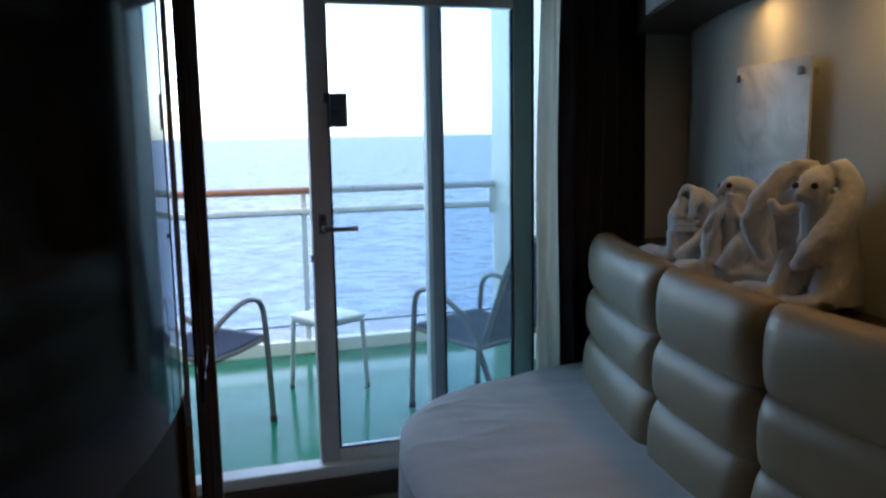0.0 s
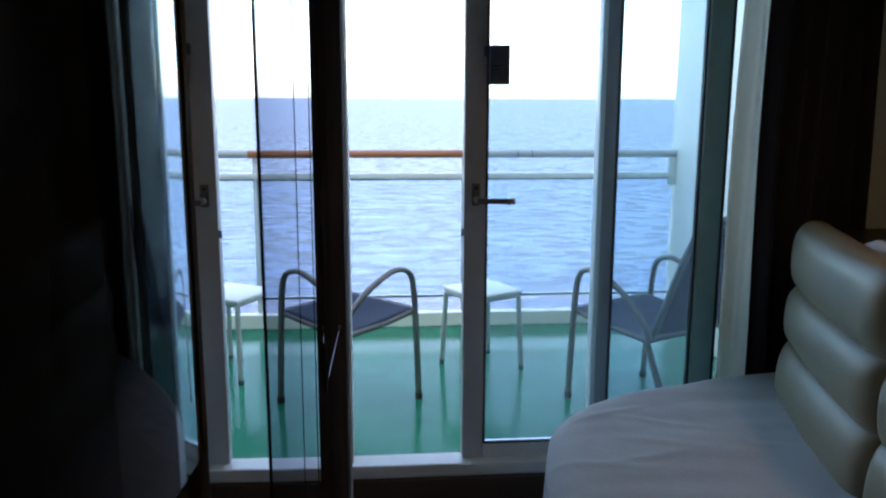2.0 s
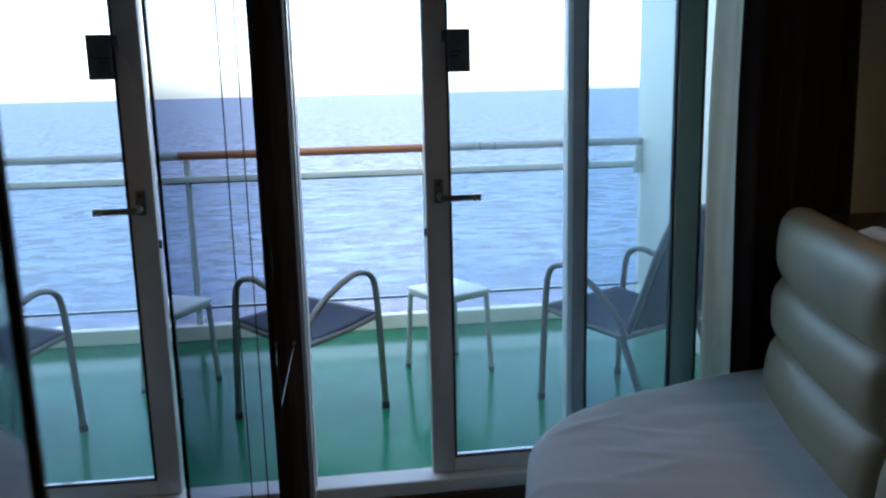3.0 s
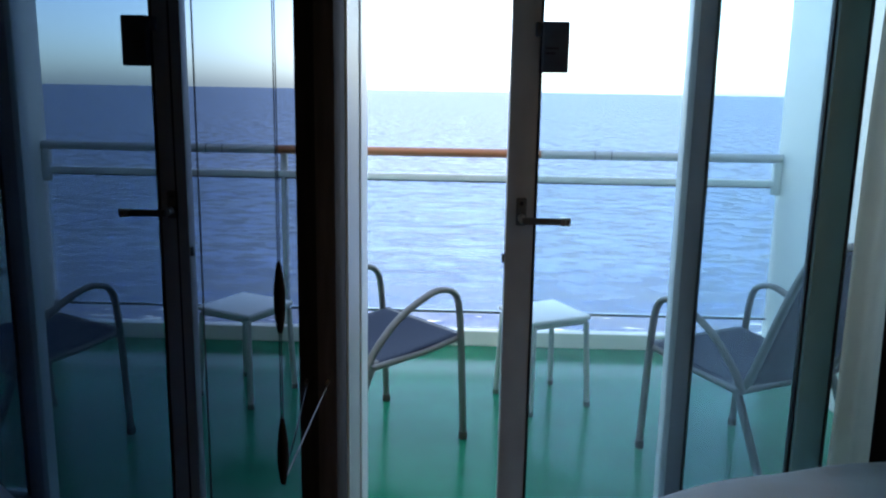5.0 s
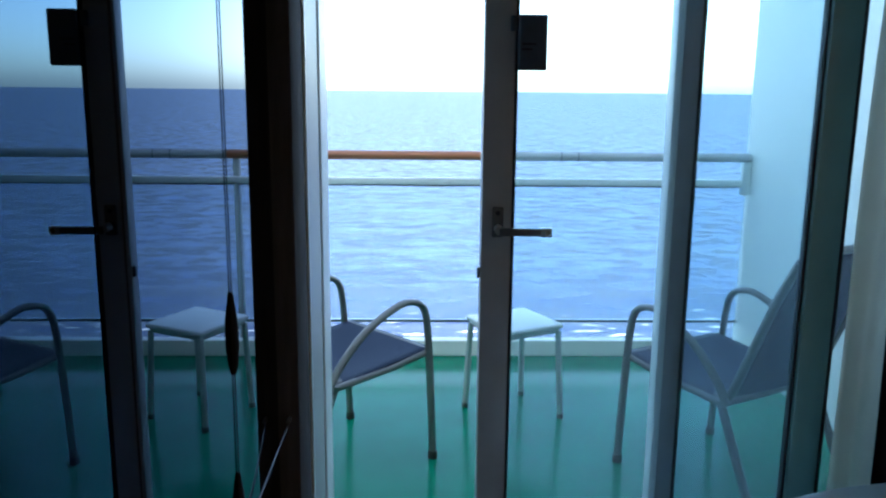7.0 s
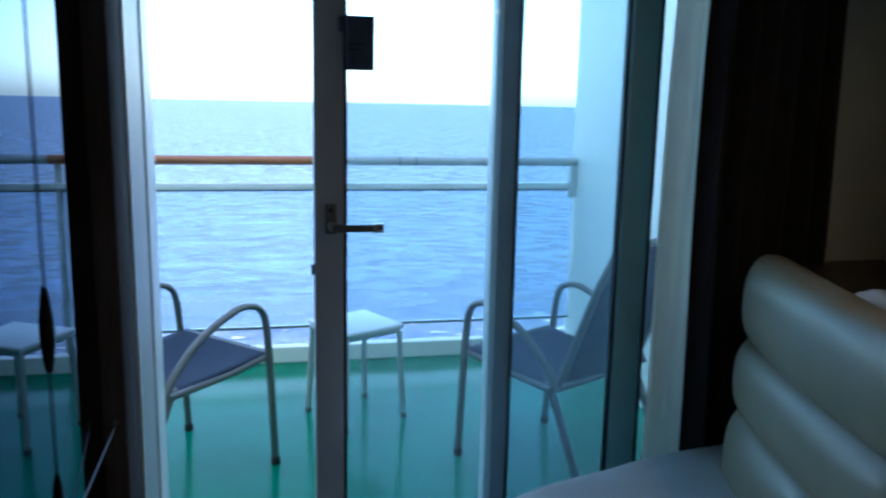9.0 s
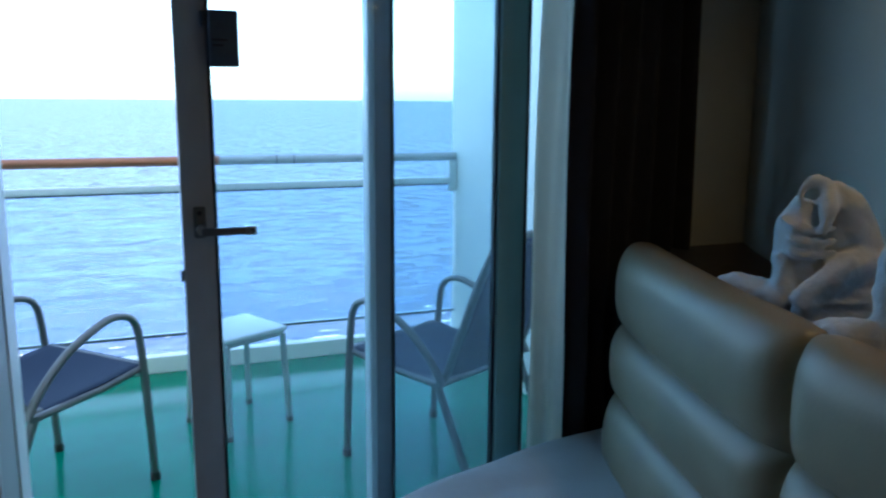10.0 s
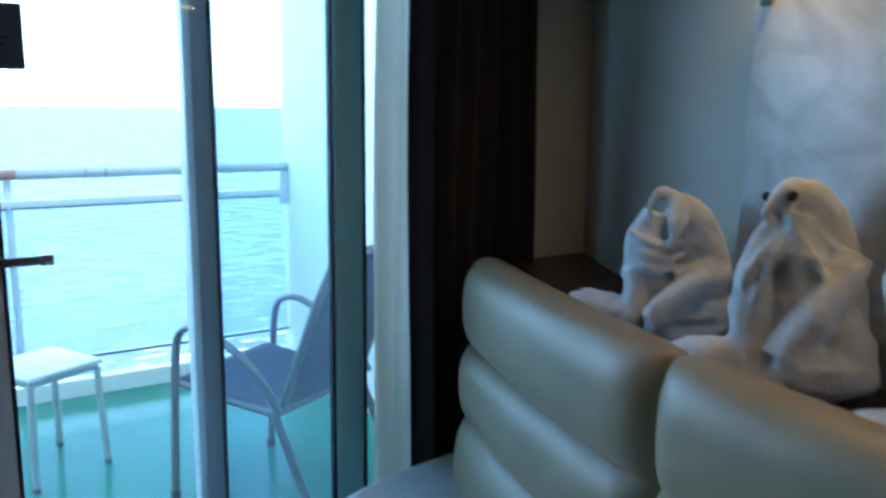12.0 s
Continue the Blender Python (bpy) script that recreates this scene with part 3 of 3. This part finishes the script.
curtain("blackout_curtain", "black blackout curtain gathered beside the window", 0.905, 1.272, -0.188, 6, 0.024, 0.12, 2.1, M_blackout)
setting("curtain_track", box(-0.42, 1.30, -0.20, -0.12, 2.14, 2.165, 0.004), M_alu_white)

# ---- bed and headboard ----
bed = thing("bed", "made bed with a plain grey-white sheet against the headboard", "bed")


def bed_edge(s):
    """Outline of the bed's free side, from the headboard's window end round to its inner end."""
    pts = [(0.955, -0.228), (0.80, -0.238), (0.60, -0.297), (0.40, -0.362), (0.25, -0.455), (0.155, -0.58), (0.095, -0.78), (0.06, -1.0), (0.055, -1.3), (0.055, -1.8), (0.07, -2.3), (0.15, -2.75), (0.35, -3.0), (0.80, -3.05)]
    p = smooth_path([(x, y, 0) for x, y in pts], 6)
    i = s * (len(p) - 1)
    k = min(int(i), len(p) - 2)
    return p[k].lerp(p[k + 1], i - k)


CREASES = [(random.uniform(0.15, 0.8), random.uniform(-2.0, -0.4), random.uniform(-0.5, 0.5), random.uniform(0.05, 0.16), random.uniform(0.0015, 0.004)) for k in range(9)]


def sheet_top(u, v):
    e = bed_edge(u)
    hx = Vector((head_x(min(max(e.y, -3.05), -0.30)) + 0.06, e.y, 0))
    t = v
    p = e.lerp(hx, t)
    d = (p - e).length
    drop = 0.045 * math.exp(-d / 0.035)
    w = 0.004 * noise.noise(Vector((p.x * 5, p.y * 5, 0))) + 0.003 * noise.noise(Vector((p.x * 3 + 8, p.y * 14, 2)))
    for cx, cy, ca, cl, ch in CREASES:
        dx, dy = p.x - cx, p.y - cy
        along, off = dx * math.cos(ca) + dy * math.sin(ca), -dx * math.sin(ca) + dy * math.cos(ca)
        off += 0.02 * math.sin(along * 9)
        w += ch * math.exp(-(off / 0.014) ** 2 - (along / cl) ** 2)
    return (p.x, p.y, 0.552 - drop + w)


def sheet_side(u, v):
    e = bed_edge(u)
    a, b = bed_edge(max(u - 0.01, 0)), bed_edge(min(u + 0.01, 1))
    n = Vector((b.y - a.y, -(b.x - a.x), 0)).normalized()
    if n.x > 0 and 0.05 < u < 0.9:
        n = -n
    k = v
    fold = math.sin(u * 95 + 2.2 * math.sin(u * 23)) * 0.010 * k + 0.006 * k * noise.noise(Vector((u * 40, v * 2, 0)))
    out = 0.006 * math.sin(k * math.pi) + fold
    return (e.x + n.x * out, e.y + n.y * out, 0.507 - 0.385 * k)


part("sheet_top", grid(sheet_top, 220, 90), M_sheet, bed)
part("sheet_drape", grid(sheet_side, 220, 14), M_sheet, bed, "grey-white sheet hanging in soft folds")


def bed_base(u, v):
    e = bed_edge(u)
    c = Vector((0.6, -1.6, 0))
    p = e.lerp(c, 0.05)
    return (p.x, p.y, FLOOR + 0.45 * v)


part("bed_base", grid(bed_base, 60, 2), M_base, bed, "dark bed base")

head = thing("headboard", "curved taupe leather headboard of padded rolls", "headboard")


def roll(y0, y1, z0, z1, thick, lead):
    """One padded cushion of the headboard, bulging towards the bed."""
    n, m = 26, 22

    def f(u, v):
        a = 2 * math.pi * v
        ex = 0.78
        cy, sy = math.cos(a), math.sin(a)
        px = math.copysign(abs(cy) ** ex, cy)
        pz = math.copysign(abs(sy) ** ex, sy)
        t = min(u, 1 - u)
        L = abs(y1 - y0)
        r = 0.075
        e = min(1.0, t * L / r)
        k = math.sqrt(max(0.0, 1 - (1 - e) ** 2))
        k = 0.30 + 0.70 * k
        y = y0 + (y1 - y0) * u
        slope = 0.25 * (y + 1.75)
        nx, ny = Vector((1, -slope)).normalized()
        zc, hz = (z0 + z1) / 2, (z1 - z0) / 2
        d = px * thick * (k if px < 0 else 1)
        x = head_x(y) + lead + thick + d * nx
        return (x, y + d * ny, zc + pz * hz * (0.90 + 0.10 * k) + 0.002 * noise.noise(Vector((y * 9, pz * 2, z0 * 7))))
    us = [0, 0.006, 0.015, 0.03, 0.05] + [0.05 + 0.9 * i / 24 for i in range(1, 24)] + [0.95, 0.97, 0.985, 0.994, 1]
    bm = bmesh.new()
    rings = [[bm.verts.new(f(u, j / 32)) for j in range(32)] for u in us]
    for a, b in zip(rings, rings[1:]):
        for j in range(32):
            bm.faces.new((a[j], a[(j + 1) % 32], b[(j + 1) % 32], b[j]))
    bm.faces.new(rings[0][::-1])
    bm.faces.new(rings[-1])
    return bm


joints = (-0.325, -1.098, -1.60, -2.15, -2.67, -3.05)
rolls = ((0.42, 0.712, -0.012), (0.690, 0.885, 0.0), (0.863, 1.082, 0.008))
for ya, yb in zip(joints, joints[1:]):
    for z0, z1, lead in rolls:
        part("cushion", roll(ya - 0.003, yb + 0.003, z0, z1, 0.070, lead), M_leather, head)
part("backing_board", curve_wall(lambda y: head_x(y) + 0.10, -3.05, -0.335, FLOOR, 1.02, 0.05), M_ledge, head, "dark backing board")
setting("ledge", grid(lambda u, v: ((head_x(-3.05 + 2.985 * u) + 0.155) * (1 - v) + (wall_x(-3.05 + 2.985 * u) - 0.001) * v, -3.05 + 2.985 * u, 1.02), 40, 2), M_ledge, "dark wood ledge behind the headboard")
setting("ledge_front", curve_wall(lambda y: head_x(y) + 0.155, -3.05, -0.065, 0.90, 1.019, 0.02), M_ledge)
setting("ledge_return", box(1.10, 1.46, -0.335, -0.25, FLOOR, 1.018, 0.004), M_darkwood, "dark wood end panel below the ledge")

# ---- art panels and downlights ----


def art(name, label, y0, y1, z0, z1):
    a = thing(name, label, "wall art", "acrylic wall panels")
    y0, y1 = y1, y0
    x0, x1 = wall_x(y0) - 0.035, wall_x(y1) - 0.035
    ang = math.degrees(math.atan2(y1 - y0, x1 - x0)) - 90
    L = math.hypot(x1 - x0, y1 - y0)
    a.matrix_world = pose((x0 + x1) / 2, (y0 + y1) / 2, (z0 + z1) / 2, 0, 0, ang)
    h = (z1 - z0) / 2
    part("panel", box(-0.004, 0.004, -L / 2, L / 2, -h, h, 0.0015), M_art, a, "pale frosted acrylic sheet")
    for sy in (-1, 1):
        for sz in (-1, 1):
            yy, zz = sy * (L / 2 - 0.035), sz * (h - 0.035)
            s = part("standoff", cyl((-0.012, yy, zz), (0.035, yy, zz), 0.008), M_steel, a, "steel standoff")
            part("cap", box(-0.015, -0.012, yy - 0.011, yy + 0.011, zz - 0.011, zz + 0.011, 0.001), M_black, s)
    return a


art("art_panel", "pale abstract print on frosted acrylic held by steel standoffs", -0.955, -1.36, 1.10, 1.64)
art("art_panel", "pale abstract print on frosted acrylic in the wall's shade", -1.66, -2.06, 1.10, 1.64)

for y, off, watts in ((-1.09, 0.10, 0.002), (-1.66, 0.14, 0.022), (-2.4, 0.14, 0.008)):
    x = wall_x(y) - off
    d = thing("downlight", "small warm recessed downlight in the soffit", "ceiling light", "soffit downlights")
    part("trim_ring", sweep([(x + 0.04 * math.cos(a), y + 0.04 * math.sin(a), 1.832) for a in [2 * math.pi * k / 24 for k in range(25)]], 0.006, 8), M_steel, d)
    part("lamp_face", cyl((x, y, 1.828), (x, y, 1.834), 0.034, 20), M_lamp, d, "glowing warm lamp")
    l = new("downlight_lamp", bpy.data.lights.new("downlight_lamp", "SPOT"))
    l.data.energy, l.data.color, l.data.spot_size, l.data.spot_blend, l.data.shadow_soft_size = watts, (1.0, 0.46, 0.22), radians(52), 1.0, 0.035
    l.matrix_world = look((x, y, 1.82), (x, y, 0))
for x, y in ((0.15, -3.55), (0.15, -4.35)):
    d = thing("ceiling_downlight", "small warm recessed downlight in the cabin ceiling", "ceiling light", "cabin downlights")
    part("trim_ring", sweep([(x + 0.05 * math.cos(a), y + 0.05 * math.sin(a), CEIL - 0.003) for a in [2 * math.pi * k / 24 for k in range(25)]], 0.006, 8), M_steel, d)
    part("lamp_face", cyl((x, y, CEIL - 0.006), (x, y, CEIL - 0.001), 0.042, 20), M_lamp, d, "glowing warm lamp")
    l = new("cabin_lamp", bpy.data.lights.new("cabin_lamp", "SPOT"))
    l.data.energy, l.data.color, l.data.spot_size, l.data.spot_blend, l.data.shadow_soft_size = 0.03, (1.0, 0.88, 0.74), radians(165), 1.0, 0.04
    l.matrix_world = look((x, y, CEIL - 0.02), (x, y + 0.5, 0))
# window light reflected on the soffit front, added as thin white sheets
for y0, y1 in ((-0.93, -0.56), (-1.40, -0.96)):
    setting("soffit_reflection", curve_wall(lambda y: wall_x(y) - 0.253, y0, y1, 1.848, CEIL - 0.002, 0.006, 8), M_alu_white, "added pale sheet for window light reflected on the soffit front", True)

# ---- towel animals ----


def blob(c, r, stretch=(1, 1, 1), turn=(0, 0, 0), bm=None, wrinkle=0.006, seed=0):
    bm = bm or bmesh.new()
    m = pose(*c, *turn) @ Matrix.Diagonal((*[r * s for s in stretch], 1))
    res = bmesh.ops.create_icosphere(bm, subdivisions=3, radius=1, matrix=m)
    for v in res["verts"]:
        n = noise.noise(v.co * 28 + Vector((seed, 0, 0)))
        v.co += (v.co - Vector(c)).normalized() * wrinkle * n
    return bm


FOLDS = bpy.data.textures.new("towel_folds", "MARBLE")
FOLDS.noise_scale, FOLDS.turbulence, FOLDS.noise_depth = 0.045, 7.0, 2


def towel(name, bm, parent, label=""):
    ob = part(name, bm, M_towel, parent, label)
    ob.data.shade_smooth()
    rm = ob.modifiers.new("blend", "REMESH")
    rm.mode, rm.voxel_size, rm.use_smooth_shade = "VOXEL", 0.004, True
    fd = ob.modifiers.new("folds", "DISPLACE")
    fd.texture, fd.strength, fd.mid_level = FOLDS, 0.007, 0.5
    sm = ob.modifiers.new("soften", "SMOOTH")
    sm.factor, sm.iterations = 0.5, 4
    return ob


def fold_pts(pts, radii, bm, flat=1.0):
    p = smooth_path(pts, 5)
    rr = []
    for i in range(len(p)):
        t = i / (len(p) - 1) * (len(radii) - 1)
        k = min(int(t), len(radii) - 2)
        rr.append(radii[k] + (radii[k + 1] - radii[k]) * (t - k))
    return sweep(p, rr, 14, flat, bm)


LED = 1.02


def pleats(bm, rows, r=0.0065):
    """Thin raised folds, each along a short run of points."""
    for pts in rows:
        fold_pts(pts, [r * 0.4, r, r, r * 0.4], bm)


# each animal in its own frame: x along the ledge, y towards the wall, z up
b1 = thing("towel_animal", "white terry towel folded into a seated hooded animal on the ledge", "towel animal", "towel animals", pose(1.045, -0.85, LED, 0, 0, -47))
bm = bmesh.new()
fold_pts([(-0.005, -0.005, 0.04), (-0.020, -0.010, 0.12), (-0.027, -0.018, 0.17), (-0.012, -0.022, 0.225)], [0.044, 0.048, 0.044, 0.022], bm)
fold_pts([(0.05, 0.02, 0.03), (0.055, 0.02, 0.11), (0.045, 0.01, 0.18), (0.02, -0.005, 0.232)], [0.060, 0.058, 0.046, 0.028], bm)
fold_pts([(-0.022, -0.046, 0.218), (-0.024, -0.044, 0.242), (-0.006, -0.040, 0.258), (0.016, -0.040, 0.250), (0.024, -0.056, 0.212), (0.016, -0.070, 0.165)], [0.006, 0.010, 0.013, 0.017, 0.018, 0.008], bm)
fold_pts([(0.015, -0.022, 0.250), (0.052, -0.018, 0.222), (0.078, -0.014, 0.170), (0.098, -0.008, 0.11)], [0.018, 0.030, 0.033, 0.032], bm)
pleats(bm, [[(-0.058, -0.040, z + 0.006), (-0.030, -0.058, z - 0.008), (0.012, -0.058, z - 0.014), (0.038, -0.044, z - 0.006)] for z in (0.186, 0.162, 0.140)], 0.0095)
fold_pts([(-0.042, -0.028, 0.12), (-0.040, -0.040, 0.07), (-0.036, -0.048, 0.03)], [0.029, 0.026, 0.026], bm)
fold_pts([(-0.03, -0.05, 0.034), (-0.08, -0.025, 0.040), (-0.125, 0.0, 0.046), (-0.168, 0.012, 0.046)], [0.029, 0.031, 0.027, 0.012], bm)
fold_pts([(-0.05, -0.05, 0.02), (-0.09, -0.03, 0.02), (-0.13, -0.01, 0.02)], [0.02, 0.022, 0.016], bm)
fold_pts([(0.098, -0.01, 0.12), (0.064, -0.052, 0.106), (0.022, -0.078, 0.072), (-0.010, -0.088, 0.034)], [0.038, 0.033, 0.029, 0.026], bm)
fold_pts([(0.105, 0.0, 0.05), (0.065, -0.035, 0.05), (0.03, -0.05, 0.045)], [0.045, 0.045, 0.036], bm)
fold_pts([(-0.022, -0.090, 0.020), (0.035, -0.082, 0.020), (0.085, -0.060, 0.021), (0.125, -0.030, 0.022)], [0.018, 0.022, 0.024, 0.022], bm)
pleats(bm, [[(0.0, -0.098, z), (0.04, -0.094, z + 0.003), (0.08, -0.078, z + 0.004), (0.12, -0.05, z)] for z in (0.026, 0.046)], 0.006)
towel("towel_body", bm, b1)

b2 = thing("towel_animal", "white terry towel folded into a bird with black eyes", "towel animal", "towel animals", pose(0.99, -1.125, LED, 0, 0, -55))
bm = bmesh.new()
fold_pts([(0.045, 0.02, 0.02), (0.045, 0.02, 0.10), (0.040, 0.01, 0.18), (0.030, -0.006, 0.25)], [0.070, 0.068, 0.054, 0.032], bm)
fold_pts([(-0.026, -0.060, 0.254), (-0.004, -0.046, 0.277), (0.018, -0.030, 0.288), (0.048, -0.012, 0.270), (0.076, 0.0, 0.215), (0.095, 0.0, 0.14), (0.104, 0.0, 0.06)], [0.005, 0.019, 0.026, 0.032, 0.035, 0.035, 0.036], bm)
fold_pts([(-0.004, -0.046, 0.252), (-0.020, -0.046, 0.205), (-0.030, -0.050, 0.150), (-0.028, -0.060, 0.09), (-0.030, -0.076, 0.04)], [0.016, 0.026, 0.032, 0.031, 0.031], bm)
fold_pts([(0.020, -0.050, 0.262), (0.024, -0.060, 0.20), (0.024, -0.058, 0.14)], [0.020, 0.023, 0.020], bm)
fold_pts([(0.020, -0.030, 0.255), (0.030, -0.030, 0.20), (0.035, -0.030, 0.12), (0.035, -0.035, 0.04)], [0.034, 0.044, 0.054, 0.058], bm)
pleats(bm, [[(0.000, -0.066, 0.236), (-0.016, -0.078, 0.210), (-0.034, -0.080, 0.180), (-0.046, -0.076, 0.150)],
            [(0.006, -0.070, 0.232), (-0.004, -0.082, 0.200), (-0.016, -0.086, 0.165), (-0.026, -0.086, 0.130)],
            [(0.030, -0.068, 0.236), (0.044, -0.072, 0.205), (0.062, -0.072, 0.175), (0.078, -0.068, 0.150)],
            [(0.044, -0.048, 0.250), (0.064, -0.046, 0.222), (0.084, -0.040, 0.190), (0.100, -0.032, 0.150)]], 0.0085)
fold_pts([(-0.035, -0.080, 0.042), (-0.080, -0.084, 0.042), (-0.115, -0.078, 0.042), (-0.142, -0.070, 0.042)], [0.036, 0.033, 0.027, 0.012], bm)
fold_pts([(0.102, -0.028, 0.20), (0.078, -0.064, 0.150), (0.042, -0.086, 0.10), (0.022, -0.094, 0.055)], [0.026, 0.032, 0.033, 0.034], bm)
fold_pts([(-0.030, -0.082, 0.030), (0.0, -0.088, 0.030), (0.030, -0.092, 0.030)], [0.032, 0.028, 0.032], bm)
fold_pts([(0.025, -0.092, 0.034), (0.080, -0.082, 0.034), (0.128, -0.040, 0.034)], [0.034, 0.037, 0.034], bm)
fold_pts([(0.085, -0.045, 0.11), (0.105, -0.045, 0.07), (0.112, -0.042, 0.04)], [0.036, 0.040, 0.036], bm)
pleats(bm, [[(0.000, -0.112, z), (0.045, -0.117, z + 0.005), (0.09, -0.106, z + 0.002), (0.135, -0.068, z + 0.004)] for z in (0.022, 0.048)], 0.009)
towel("towel_body", bm, b2)
part("eye", blob((0.0135, -0.061, 0.287), 0.0085, wrinkle=0), M_eye, b2, "black round eye")
part("eye", blob((-0.020, -0.036, 0.283), 0.0075, wrinkle=0), M_eye, b2, "black round eye")

b3 = thing("towel_animal", "white terry towel folded into a long-eared animal on the ledge", "towel animal", "towel animals", pose(0.976, -1.482, LED, 0, 0, -62))
bm = bmesh.new()
fold_pts([(0.020, 0.02, 0.02), (0.020, 0.02, 0.12), (0.015, 0.01, 0.22), (0.010, -0.005, 0.29)], [0.084, 0.079, 0.064, 0.048], bm)
fold_pts([(0.010, -0.010, 0.325), (0.000, -0.050, 0.305), (-0.010, -0.075, 0.27)], [0.034, 0.039, 0.028], bm)
fold_pts([(-0.020, -0.080, 0.260), (-0.050, -0.095, 0.248), (-0.066, -0.100, 0.256), (-0.078, -0.100, 0.274)], [0.018, 0.015, 0.012, 0.008], bm)
fold_pts([(0.000, -0.010, 0.350), (-0.055, -0.028, 0.340), (-0.105, -0.050, 0.280), (-0.130, -0.062, 0.212), (-0.118, -0.066, 0.158), (-0.096, -0.064, 0.122)], [0.014, 0.026, 0.036, 0.036, 0.024, 0.008], bm)
fold_pts([(0.020, -0.010, 0.350), (0.058, -0.015, 0.338), (0.080, -0.035, 0.28), (0.058, -0.072, 0.205), (0.014, -0.097, 0.145), (-0.022, -0.104, 0.112)], [0.014, 0.026, 0.034, 0.038, 0.033, 0.010], bm)
pleats(bm, [[(-0.066, -0.048, 0.330), (-0.106, -0.078, 0.276), (-0.126, -0.090, 0.210), (-0.114, -0.084, 0.158)],
            [(0.062, -0.042, 0.322), (0.076, -0.066, 0.270), (0.052, -0.106, 0.200), (0.010, -0.126, 0.140)]], 0.006)
fold_pts([(-0.045, -0.030, 0.14), (-0.050, -0.065, 0.07), (-0.058, -0.088, 0.028)], [0.040, 0.036, 0.030], bm)
fold_pts([(0.060, -0.030, 0.13), (0.052, -0.070, 0.07), (0.050, -0.095, 0.030)], [0.044, 0.041, 0.033], bm)
fold_pts([(-0.065, -0.090, 0.034), (-0.120, -0.086, 0.036), (-0.165, -0.078, 0.034), (-0.195, -0.070, 0.032)], [0.033, 0.032, 0.026, 0.012], bm)
fold_pts([(0.045, -0.100, 0.030), (-0.010, -0.112, 0.026), (-0.060, -0.114, 0.024)], [0.032, 0.027, 0.014], bm)
towel("towel_body", bm, b3)
for e in (-0.026, 0.018):
    part("eye", blob((e, -0.090, 0.308), 0.0085, wrinkle=0), M_eye, b3, "black round eye")
